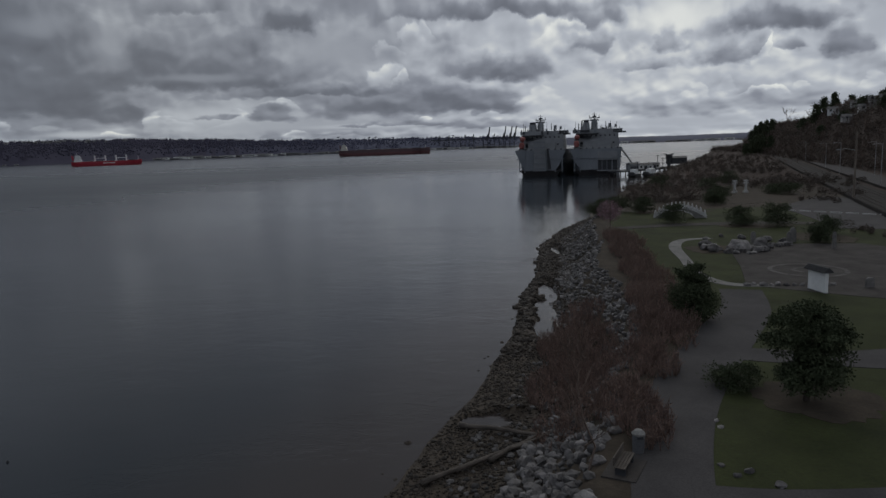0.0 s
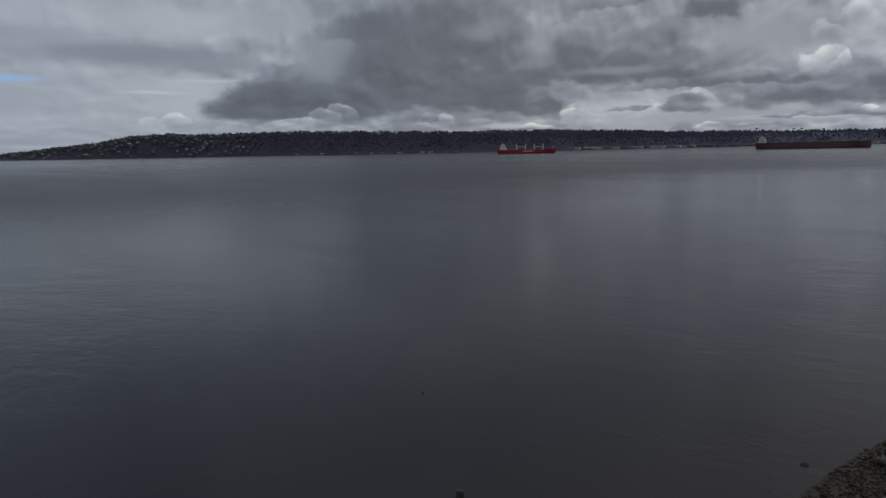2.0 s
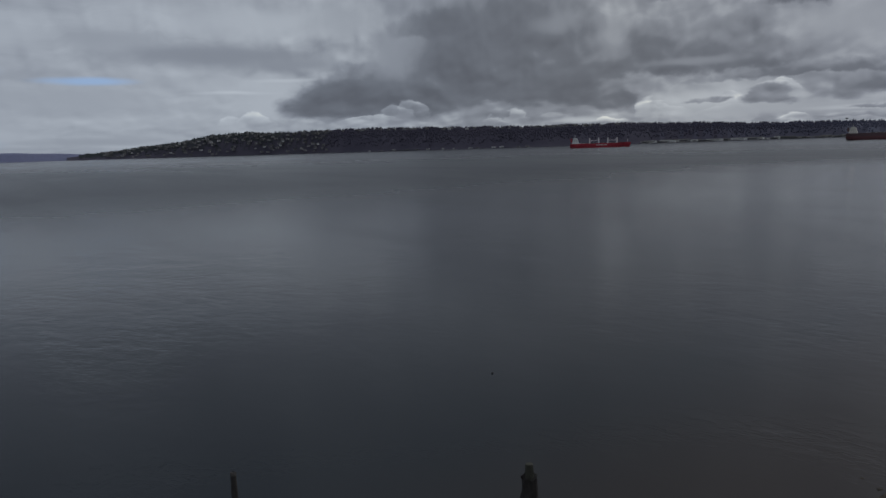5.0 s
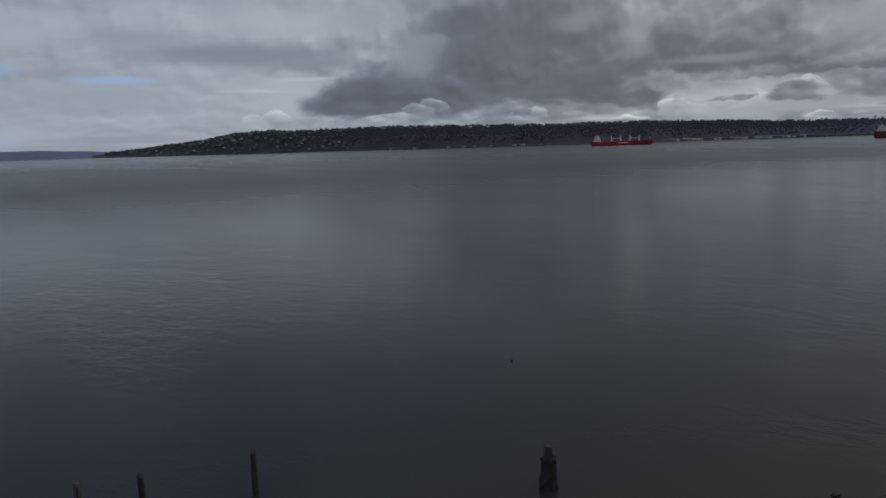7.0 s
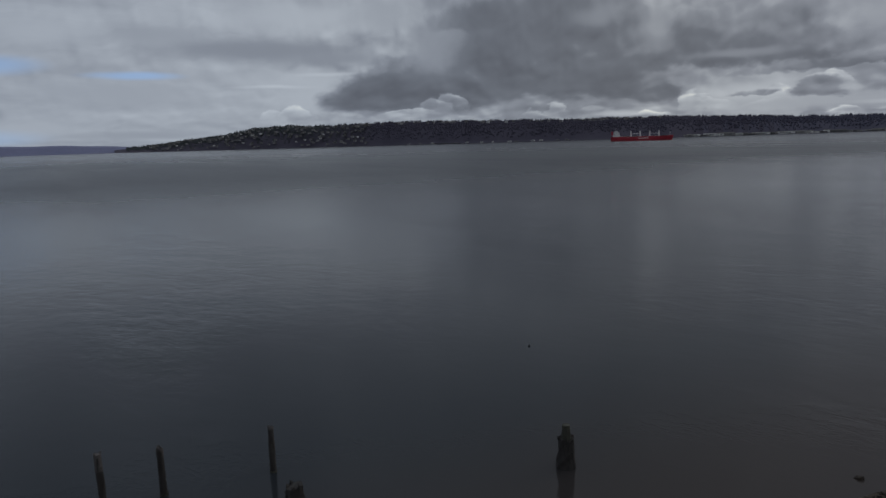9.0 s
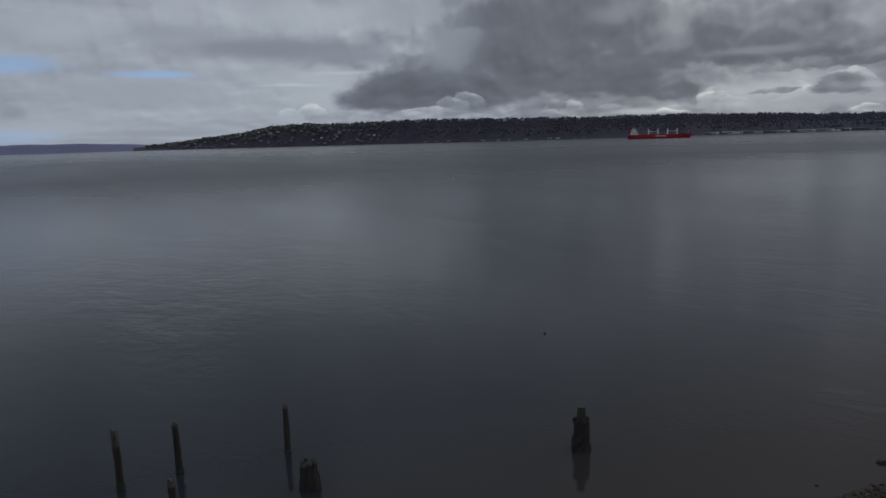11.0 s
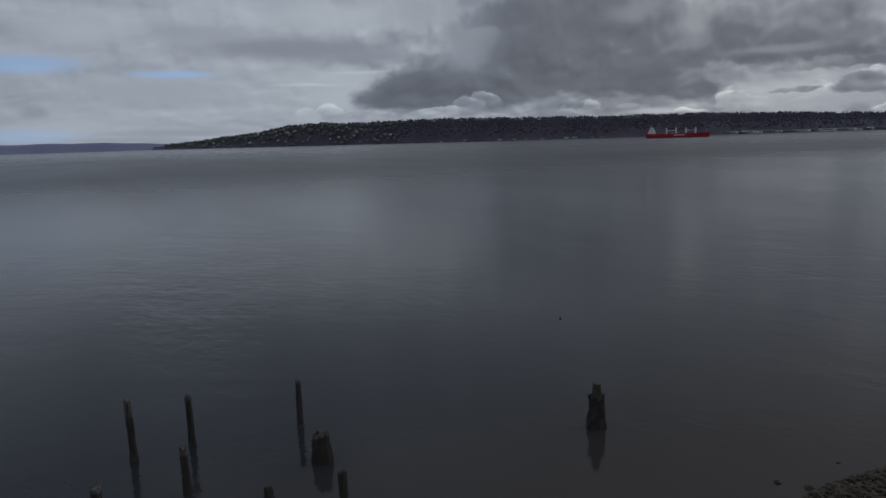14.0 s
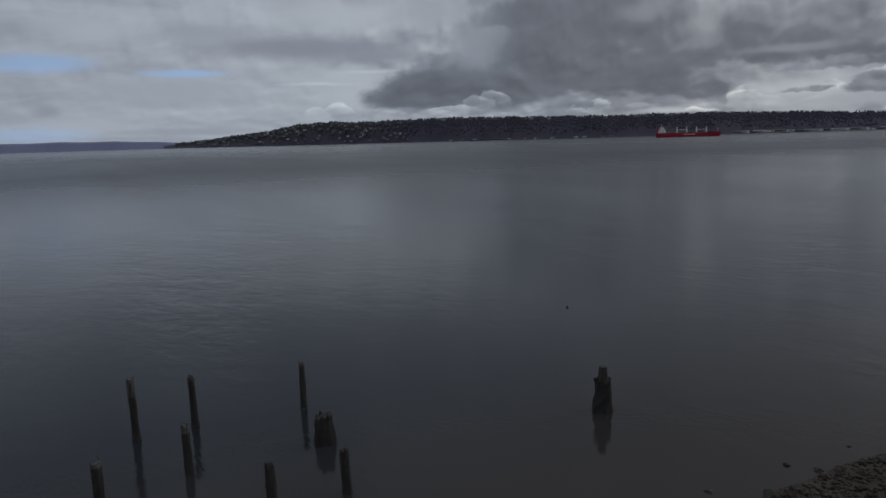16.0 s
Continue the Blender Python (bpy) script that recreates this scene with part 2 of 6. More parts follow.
# ---- materials ----
def surface(name, low, high, scale=1.0, rough=0.8, bump=0.3, fine=9.0, island=0.0, per_object=0.0, metal=0.0, stretch=(1, 1, 1), depth=0.05, spec=0.4, grain=0.34):
    """A grained surface: patches between two colours at one scale, grain and relief at a finer one."""
    m = bpy.data.materials.new(name)
    m.use_nodes = True
    g = Nodes(m.node_tree)
    geo = g.add("ShaderNodeNewGeometry")
    at = g.vec("MULTIPLY", geo.outputs["Position"], stretch)
    n1 = g.noise(at, scale, 5, 0.6, 0.3).outputs[0]
    n2 = g.noise(at, scale * fine, 4, 0.65).outputs[0]
    col = g.mix(g.span(n1, 0.32, 0.68), low, high)
    col = g.mix(1.0, col, g.ramp(n2, [(0.25, (1 - grain,) * 3), (0.75, (1 + grain * .85,) * 3)]), "MULTIPLY")
    if island:
        col = g.mix(1.0, col, g.ramp(geo.outputs["Random Per Island"], [(0.0, (1 - island,) * 3), (1.0, (1 + island,) * 3)]), "MULTIPLY")
    if per_object:
        info = g.add("ShaderNodeObjectInfo")
        col = g.mix(1.0, col, g.ramp(info.outputs["Random"], [(0.0, (1 - per_object,) * 3), (1.0, (1 + per_object,) * 3)]), "MULTIPLY")
    bsdf = g.add("ShaderNodeBsdfPrincipled")
    g.put(bsdf.inputs["Base Color"], col)
    g.put(bsdf.inputs["Roughness"], g.span(n2, 0.3, 0.7, max(rough - 0.1, 0.02), min(rough + 0.08, 1)))
    bsdf.inputs["Metallic"].default_value = metal
    bsdf.inputs["Specular IOR Level"].default_value = spec
    if bump:
        b = g.add("ShaderNodeBump")
        b.inputs["Strength"].default_value, b.inputs["Distance"].default_value = bump, depth
        g.put(b.inputs["Height"], g.math("ADD", n2, g.math("MULTIPLY", n1, 0.6)))
        g.put(bsdf.inputs["Normal"], b.outputs[0])
    out = g.add("ShaderNodeOutputMaterial")
    g.put(out.inputs[0], bsdf.outputs[0])
    return m


def water_surface():
    m = bpy.data.materials.new("bay_water")
    m.use_nodes = True
    g = Nodes(m.node_tree)
    pos = g.add("ShaderNodeNewGeometry").outputs["Position"]
    turned = g.add("ShaderNodeMapping")
    g.put(turned.inputs["Vector"], pos)
    turned.inputs["Rotation"].default_value = (0, 0, radians(35))
    turned.inputs["Scale"].default_value = (0.55, 1.0, 1.0)
    at = turned.outputs[0]
    patches = g.noise(g.vec("MULTIPLY", at, (0.4, 1, 1)), 0.012, 5, 0.6, 0.8).outputs[0]
    swell = g.noise(at, 0.16, 3, 0.5, 0.3).outputs[0]
    chop = g.noise(at, 0.9, 4, 0.6, 0.4).outputs[0]
    ripple = g.noise(at, 4.0, 3, 0.6).outputs[0]
    height = g.math("ADD", g.math("MULTIPLY", swell, 0.35), g.math("ADD", g.math("MULTIPLY", chop, 0.19), g.math("MULTIPLY", ripple, 0.05)))
    open_bay = g.span(g.vec("LENGTH", pos), 25.0, 380.0, 0.0, 1.0, smooth=True)
    # calm in the lee of the moored ships
    lee = g.span(g.vec("LENGTH", g.vec("SUBTRACT", pos, (85.0, 340.0, 0.0))), 90.0, 330.0, 0.12, 1.0, smooth=True)
    open_bay = g.math("MULTIPLY", open_bay, lee)
    # cat's paws: small ruffled patches
    paws = g.noise(g.vec("MULTIPLY", at, (0.3, 1, 1)), 0.06, 4, 0.6, 0.5).outputs[0]
    b = g.add("ShaderNodeBump")
    b.inputs["Distance"].default_value = 1.0
    ruffle = g.math("ADD", g.span(patches, 0.35, 0.65, 0.07, 0.17), g.span(paws, 0.5, 0.68, 0.0, 0.24))
    g.put(b.inputs["Strength"], g.math("ADD", g.math("MULTIPLY", ruffle, g.math("MINIMUM", 1.0, g.math("ADD", lee, 0.35))), g.math("MULTIPLY", open_bay, 0.36)))
    g.put(b.inputs["Height"], height)
    bsdf = g.add("ShaderNodeBsdfPrincipled")
    deep = g.mix(g.span(patches, 0.3, 0.7), (.0165, .0205, .025), (.0225, .0275, .033))
    # stirred silt along the beach
    from_beach = g.vec("DOT_PRODUCT", pos, (1.0, -0.3, 0.0))
    silt = g.span(g.math("ADD", from_beach, g.math("MULTIPLY", patches, 6.0)), -34.0, -14.0, 0.0, 1.0, smooth=True)
    g.put(bsdf.inputs["Base Color"], g.mix(silt, deep, (.037, .0305, .028)))
    g.put(bsdf.inputs["Roughness"], g.math("ADD", g.math("MULTIPLY", g.span(patches, 0.35, 0.65, 0.06, 0.11), g.math("MINIMUM", 1.0, g.math("ADD", lee, 0.3))), g.math("MULTIPLY", open_bay, g.span(g.vec("LENGTH", pos), 350.0, 1600.0, 0.25, 0.13))))
    bsdf.inputs["IOR"].default_value = 1.233
    bsdf.inputs["Specular Tint"].default_value = (.86, .88, .89, 1)
    g.put(bsdf.inputs["Normal"], b.outputs[0])
    out = g.add("ShaderNodeOutputMaterial")
    g.put(out.inputs[0], bsdf.outputs[0])
    return m


WATER = water_surface()
BEACH = surface("wet_shingle", (.036, .028, .021), (.066, .052, .039), 0.5, 0.6, 0.8, 8, depth=0.15, spec=.08)
SOIL = surface("brown_mulch", (.036, .029, .022), (.062, .05, .038), 0.4, 0.9, 0.6, 10, spec=.08)
LAWN = surface("winter_lawn", (.025, .029, .0125), (.044, .05, .02), 0.2, 0.9, 0.7, 30, spec=.08)
BRUSH = surface("brown_hillside_brush", (.042, .031, .026), (.068, .052, .043), 0.05, 0.95, 0.9, 12, depth=1.0, spec=.08)
ASPHALT = surface("worn_asphalt", (.046, .043, .043), (.069, .064, .063), 0.25, 0.85, 0.2, 40, spec=.08)
GRAVEL = surface("grey_gravel", (.042, .037, .034), (.07, .063, .058), 0.4, 0.9, 0.4, 25, spec=.08)
CONCRETE = surface("pale_concrete", (.13, .125, .117), (.20, .193, .18), 0.5, 0.85, 0.2, 20, spec=.08)
# aerial haze over the port is mixed into this base colour
FAR_PORT_HAZED = surface("hazy_far_port", (.072, .075, .108), (.098, .101, .136), 0.01, 0.9, 0.1, 12, depth=4, grain=.1)
WORN_PAVING = surface("worn_paving", (.05, .046, .043), (.13, .124, .115), 1.6, 0.85, 0.3, 6, spec=.08)
WHITE_STONE = surface("white_stone", (.36, .35, .34), (.50, .49, .47), 0.8, 0.7, 0.2, 12)
PALE_ROCK = surface("pale_riprap_rock", (.03, .027, .0255), (.165, .153, .147), 1.1, 0.85, 0.6, 7, island=.55, per_object=.5)
DARK_ROCK = surface("dark_wet_cobble", (.024, .019, .0155), (.052, .042, .033), 0.6, 0.75, 0.5, 8, island=.6, spec=.2)
DRIFTWOOD = surface("weathered_driftwood", (.052, .042, .034), (.115, .096, .08), 1.0, 0.9, 0.6, 8, stretch=(1, 1, 3))
PILE_WOOD = surface("dark_weathered_pile", (.017, .015, .014), (.045, .04, .037), 1.5, 0.85, 0.9, 6, stretch=(3, 3, .5), depth=.06)
PILE_TOP = surface("bleached_pile_top", (.06, .055, .052), (.12, .11, .105), 3, 0.9, 0.6, 6)
MOSS = surface("barnacles_and_weed", (.02, .022, .014), (.06, .058, .045), 2.5, 0.8, 0.9, 6)
BARK = surface("brown_bark", (.04, .03, .024), (.09, .07, .055), 3, 0.9, 0.6, 6)
SCRUB = surface("dark_scrub_leaves", (.056, .043, .034), (.09, .07, .056), 0.08, 0.9, 0.0, 6, island=.12)
TWIG = surface("red_brown_twigs", (.122, .078, .063), (.185, .124, .10), 0.3, 0.9, 0.0, 5, island=.35)
GREY_TWIG = surface("grey_brown_twigs", (.095, .068, .054), (.15, .11, .086), 0.3, 0.9, 0.0, 5, island=.35)
BLOSSOM = surface("pink_blossom", (.20, .12, .14), (.30, .19, .21), 1.0, 0.9, 0.0, 5, island=.3)
NEEDLE = surface("dark_evergreen_needles", (.045, .054, .032), (.07, .082, .046), 0.8, 0.95, 0.0, 4, island=.1, grain=.15, spec=.1)
# far woods: violet haze put into the base colour
WOODS_HAZED = surface("far_woods", (.060, .057, .079), (.086, .08, .106), 0.004, 0.95, 0.0, 9, island=.06, grain=.1, spec=.05)
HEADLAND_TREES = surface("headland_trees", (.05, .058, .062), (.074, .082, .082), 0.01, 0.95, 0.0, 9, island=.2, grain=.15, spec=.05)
# far land in two strengths of painted-in haze
FAR_LAND_HAZED = surface("far_bluff", (.058, .054, .074), (.08, .074, .096), 0.006, 0.95, 0.15, 14, depth=8, grain=.1, spec=.05)
FAR_MID_HAZED = surface("hazy_bluff", (.064, .063, .088), (.088, .086, .114), 0.008, 0.95, 0.15, 14, depth=8, grain=.1, spec=.05)
# island: blue distance haze painted into the base colour
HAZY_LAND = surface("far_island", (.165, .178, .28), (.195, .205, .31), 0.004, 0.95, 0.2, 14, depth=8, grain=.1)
GREY_HULL = surface("haze_grey_paint", (.16, .172, .19), (.205, .218, .235), 0.12, 0.6, 0.1, 12, stretch=(1, 1, .25), grain=.1)
GREY_UPPER = surface("light_grey_paint", (.19, .195, .205), (.25, .255, .26), 0.2, 0.6, 0.1, 12, grain=.1)
# boot paint, blackened for the shadow under the sterns
BOOT_AND_SHADE_BLACK = surface("black_boot_topping", (.012, .011, .012), (.022, .02, .02), 0.3, 0.6, 0.1, 8, spec=.2)
# dark steel parts; also plates that imitate shade inside openings
DARK_STEEL_AND_SHADE = surface("dark_steel", (.025, .026, .03), (.05, .052, .056), 0.4, 0.6, 0.2, 8)
ORANGE = surface("orange_paint", (.21, .06, .052), (.27, .085, .075), 0.6, 0.5, 0.0, 8, grain=.1)
RED_HULL = surface("red_hull_paint", (.28, .018, .034), (.36, .028, .044), 0.05, 0.5, 0.1, 8, grain=.1)
RUST_HULL = surface("rust_red_hull", (.12, .048, .052), (.15, .062, .064), 0.05, 0.6, 0.1, 8, grain=.1)
MAUVE_HULL = surface("faded_red_brown_hull", (.088, .05, .055), (.115, .066, .07), 0.05, 0.6, 0.1, 8, grain=.1)
# distant woods carry more haze in their base colour
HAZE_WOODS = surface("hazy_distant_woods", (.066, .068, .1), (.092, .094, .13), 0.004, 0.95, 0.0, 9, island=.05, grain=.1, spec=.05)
DARK_HULL = surface("dark_hull", (.05, .05, .055), (.08, .078, .08), 0.05, 0.6, 0.1, 8, grain=.1)
WHITE_PAINT = surface("white_paint", (.62, .62, .61), (.76, .76, .74), 0.3, 0.5, 0.05, 8, grain=.1)
CREAM_PAINT = surface("cream_paint", (.55, .52, .45), (.68, .66, .60), 0.3, 0.6, 0.05, 8, grain=.1)
ROOF_TILE = surface("dark_grey_roof_tile", (.03, .03, .032), (.06, .058, .058), 1.5, 0.7, 0.4, 6)
SHINGLE = surface("weathered_shingle", (.05, .047, .046), (.10, .094, .09), 0.7, 0.9, 0.3, 10, per_object=.4)
SIDING = surface("painted_siding", (.30, .29, .28), (.52, .50, .47), 0.5, 0.8, 0.1, 10, per_object=.35, grain=.1)
GLASS = surface("dark_window_glass", (.02, .022, .025), (.04, .042, .046), 0.5, 0.12, 0.0, 6)
GALVANISED = surface("galvanised_steel", (.28, .28, .28), (.38, .38, .38), 1.5, 0.5, 0.1, 9, metal=.5)
POLE_WOOD = surface("utility_pole_wood", (.13, .105, .085), (.20, .17, .14), 2, 0.9, 0.3, 6, stretch=(2, 2, .3))
BALLAST = surface("rail_ballast", (.028, .025, .023), (.048, .043, .039), 0.6, 0.95, 0.6, 20, spec=.08)
RAIL_STEEL = surface("rail_steel", (.05, .043, .04), (.085, .075, .07), 1, 0.9, 0.0, 6, spec=.1)
BIN_GREY = surface("grey_bin_plastic", (.07, .07, .075), (.10, .10, .105), 1, 0.6, 0.1, 8)


# ---- building blocks ----
ICO_V = [(0, .526, .851), (0, -.526, .851), (.851, 0, .526), (-.851, 0, .526), (.526, .851, 0), (-.526, .851, 0)]
ICO_V = ICO_V + [(-x, -y, -z) for x, y, z in ICO_V]
ICO_F = [f for f in ((a, b, c) for a in range(12) for b in range(a + 1, 12) for c in range(b + 1, 12))
         if all((Vector(ICO_V[i]) - Vector(ICO_V[j])).length < 1.1 for i, j in ((f[0], f[1]), (f[1], f[2]), (f[0], f[2])))]
ICO_F = [f if (Vector(ICO_V[f[1]]) - Vector(ICO_V[f[0]])).cross(Vector(ICO_V[f[2]]) - Vector(ICO_V[f[0]])).dot(Vector(ICO_V[f[0]])) > 0 else (f[0], f[2], f[1]) for f in ICO_F]


class Build:
    """Collects faces for one mesh."""

    def __init__(self):
        self.v, self.f = [], []

    def box(self, x0, y0, z0, x1, y1, z1, m=None):
        pts = [(x, y, z) for z in (z0, z1) for x, y in ((x0, y0), (x1, y0), (x1, y1), (x0, y1))]
        return self.solid(pts, [(3, 2, 1, 0), (4, 5, 6, 7), (0, 1, 5, 4), (1, 2, 6, 5), (2, 3, 7, 6), (3, 0, 4, 7)], m)

    def solid(self, pts, faces, m=None):
        n = len(self.v)
        self.v += [tuple(m @ Vector(p)) if m else tuple(p) for p in pts]
        self.f += [tuple(i + n for i in f) for f in faces]
        return self

    def loft(self, rings, m=None, caps=True, closed=True):
        k, n = len(rings[0]), len(rings)
        faces = [(r * k + i, r * k + (i + 1) % k, (r + 1) * k + (i + 1) % k, (r + 1) * k + i) for r in range(n - 1) for i in range(k if closed else k - 1)]
        if caps:
            faces += [tuple(range(k - 1, -1, -1)), tuple((n - 1) * k + i for i in range(k))]
        return self.solid([p for r in rings for p in r], faces, m)

    def prism(self, poly, z0, z1, m=None):
        return self.loft([[(x, y, z0) for x, y in poly], [(x, y, z1) for x, y in poly]], m)

    def tube(self, pts, radii, n=6, caps=True):
        rings = []
        for i, p in enumerate(pts):
            p = Vector(p)
            d = (Vector(pts[min(i + 1, len(pts) - 1)]) - Vector(pts[max(i - 1, 0)])).normalized()
            a = d.orthogonal().normalized() if abs(d.z) < 0.9 else Vector((1, 0, 0)).cross(d).normalized()
            if abs(d.z) < 0.9:
                a = d.cross(Vector((0, 0, 1))).normalized()
            b = d.cross(a)
            r = radii[i] if isinstance(radii, (list, tuple)) else radii
            rings.append([tuple(p + (a * math.cos(2 * math.pi * j / n) + b * math.sin(2 * math.pi * j / n)) * r) for j in range(n)])
        return self.loft(rings, None, caps)

    def stone(self, c, size, rng, jag=0.22, flat=0.75):
        q = Euler((rng.uniform(0, 6), rng.uniform(0, 6), rng.uniform(0, 6))).to_matrix()
        sx, sy, sz = (size * rng.uniform(0.75, 1.25) for _ in range(3))
        pts = []
        for p in ICO_V:
            u = q @ Vector(p) * (1 + rng.uniform(-jag, jag))
            pts.append((c[0] + u.x * sx, c[1] + u.y * sy, c[2] + u.z * sz * flat))
        return self.solid(pts, ICO_F)

    def rock(self, c, size, rng, jag=0.16, flat=0.8):
        """A finer boulder: an icosahedron split once, with facets knocked off."""
        pts, faces, mids = [Vector(p) for p in ICO_V], [], {}

        def mid(i, j):
            k = (min(i, j), max(i, j))
            if k not in mids:
                mids[k] = len(pts)
                pts.append(((pts[i] + pts[j]) / 2).normalized())
            return mids[k]
        for i, j, k in ICO_F:
            a, b, e = mid(i, j), mid(j, k), mid(k, i)
            faces += [(i, a, e), (a, j, b), (e, b, k), (a, b, e)]
        cuts = [(Vector((rng.gauss(0, 1), rng.gauss(0, 1), rng.gauss(0, 1))).normalized(), rng.uniform(.55, .85)) for _ in range(7)]
        sx, sy, sz = (size * rng.uniform(0.75, 1.25) for _ in range(3))
        out = []
        for p in pts:
            p = p * (1 + rng.uniform(-jag, jag) * .5)
            for n, d in cuts:
                over = p.dot(n) - d
                if over > 0:
                    p = p - n * over
            out.append((c[0] + p.x * sx, c[1] + p.y * sy, c[2] + p.z * sz * flat))
        return self.solid(out, faces)

    def tuft(self, c, size, rng, leaves=4):
        c = Vector(c)
        for _ in range(leaves):
            d = Vector((rng.gauss(0, 1), rng.gauss(0, 1), rng.gauss(0, 1))).normalized()
            e = d.orthogonal().normalized()
            e.rotate(Matrix.Rotation(rng.uniform(0, 6.3), 3, d))
            s = size * rng.uniform(0.6, 1.2)
            n = len(self.v)
            o = c + Vector((rng.gauss(0, 1), rng.gauss(0, 1), rng.gauss(0, 1))) * size * 0.5
            self.v += [tuple(o), tuple(o + d * s + e * s * .35), tuple(o + d * s * 1.3), tuple(o + d * s - e * s * .35)]
            self.f.append((n, n + 1, n + 2, n + 3))
        return self

    def mesh(self, name, smooth=False):
        me = bpy.data.meshes.new(name)
        me.from_pydata(self.v, [], self.f)
        if smooth:
            me.polygons.foreach_set("use_smooth", [True] * len(me.polygons))
        me.update()
        return me


def part(name, b, material, parent=None, label="", smooth=False):
    me = b.mesh(name, smooth) if isinstance(b, Build) else b
    if not me.materials:
        me.materials.append(material)
    ob = new(name, me)
    ob.parent = parent
    return tagged(ob, label)


def thing(name, label, category, group="", m=None, kind=""):
    ob = new(name)
    ob.empty_display_size = 0.2
    if m is not None:
        ob.matrix_world = m
    return tagged(ob, label, category, group, kind)


def ease(a, b, x):
    t = min(max((x - a) / (b - a), 0.0), 1.0)
    return t * t * (3 - 2 * t)


def ring(r, n, z=0.0, cx=0.0, cy=0.0):
    return [(cx + r * math.cos(2 * math.pi * i / n), cy + r * math.sin(2 * math.pi * i / n), z) for i in range(n)]


# ---- the lie of the land: x of the waterline by y, the shore's profile ----
SHORE_Y = [-900, -60, -20, 0, 15, 24, 30, 37.5, 42, 50, 55, 62, 70, 86, 97, 118, 139, 156, 168, 184, 216, 232, 256, 350, 454, 890, 1500, 5200]
SHORE_X = [-500, -45, -24, -15.6, -12.0, -8.7, -6.9, -4.0, -2.1, .3, 1.8, 4.2, 6.8, 9.3, 12.1, 15.8, 19.7, 25.4, 32, 38, 45, 56, 67, 102, 151, 333, 640, 2200]
TIDE_POOLS = [(2.5, 48.0, 2.0, 1.5), (13.3, 91, 1.3, 6.5), (11.6, 80.5, 1.5, 6.5), (10.4, 72.5, 1.5, 4.5), (20.0, 127, .9, 6.5)]


def pool_edge(x, y):
    """Ragged outline of the tide pools."""
    return 0.7 * noise.noise(Vector((x * .8, y * .3, 8))) + 0.35 * noise.noise(Vector((x * 2.1, y * .9, 5)))


def in_pool(x, y):
    jag = pool_edge(x, y)
    return any(((x - px) / rx) ** 2 + ((y - py) / ry) ** 2 + jag < 0.95 for px, py, rx, ry in TIDE_POOLS)


def shore_x(y):
    wobble = 0.5 * noise.noise(Vector((y * 0.35, 3.1, 0))) + 0.9 * noise.noise(Vector((y * 0.08, 7.7, 0)))
    return float(np.interp(y, SHORE_Y, SHORE_X)) + (wobble * (.3 + .7 * ease(24, 50, y)) if 0 < y < 200 else 0)


def beach_width(y):
    return 8.2 - 3.4 * ease(55, 90, y)


def rail_x(y):
    return float(np.interp(y, [60, 151, 222, 308, 440, 640], [60, 96, 125, 160, 215, 298]))


def bluff_foot(y):
    """How far from the waterline the bluff begins."""
    return float(np.interp(y, [100, 263, 354, 500, 600, 640, 700, 800], [112, 165, 192, 237, 268, 277, 288, 318])) - shore_x(y)


def land_z(x, y):
    s = x - shore_x(y)
    if s < 0:
        return max(0.16 * s, -5.0)
    bw = beach_width(y)
    top = 4.6
    if s < bw:
        z = 0.06 + 1.0 * (s / bw) ** 1.1
        z += 0.16 * noise.noise(Vector((x * .7, y * .7, 0))) * min(s / 1.5, 1)
        for px, py, rx, ry in TIDE_POOLS:
            q = ((x - px) / rx) ** 2 + ((y - py) / ry) ** 2 + pool_edge(x, y)
            if q < 2.2:
                z = min(z, -0.4 + 0.4 * q + 0.12 * noise.noise(Vector((x * 1.6, y * 1.6, 4))))
        return z
    z = 1.06 + (top - 1.06) * ease(bw, bw + 5.5, s)
    if s > bw + 6 and (s > 75 or y > 200):
        z += 0.12 * noise.noise(Vector((x * .08, y * .08, 0)))
    # the wooded bluff behind the railway
    if y > 60:
        foot = bluff_foot(y)
        end = 1 - ease(715, 775, y)
        z += end * (ease(foot, foot + 36, s) * (23.0 + 8.0 * (1 - ease(400, 620, y)) + 3.0 * noise.noise(Vector((x * .012, y * .012, 2)))) + max(0, s - foot - 40) * 0.05)
    return z


def spread(*runs):
    out = []
    for a, b, step in runs:
        out += [float(q) for q in np.arange(a, b, step)]
    return out + [float(runs[-1][1])]


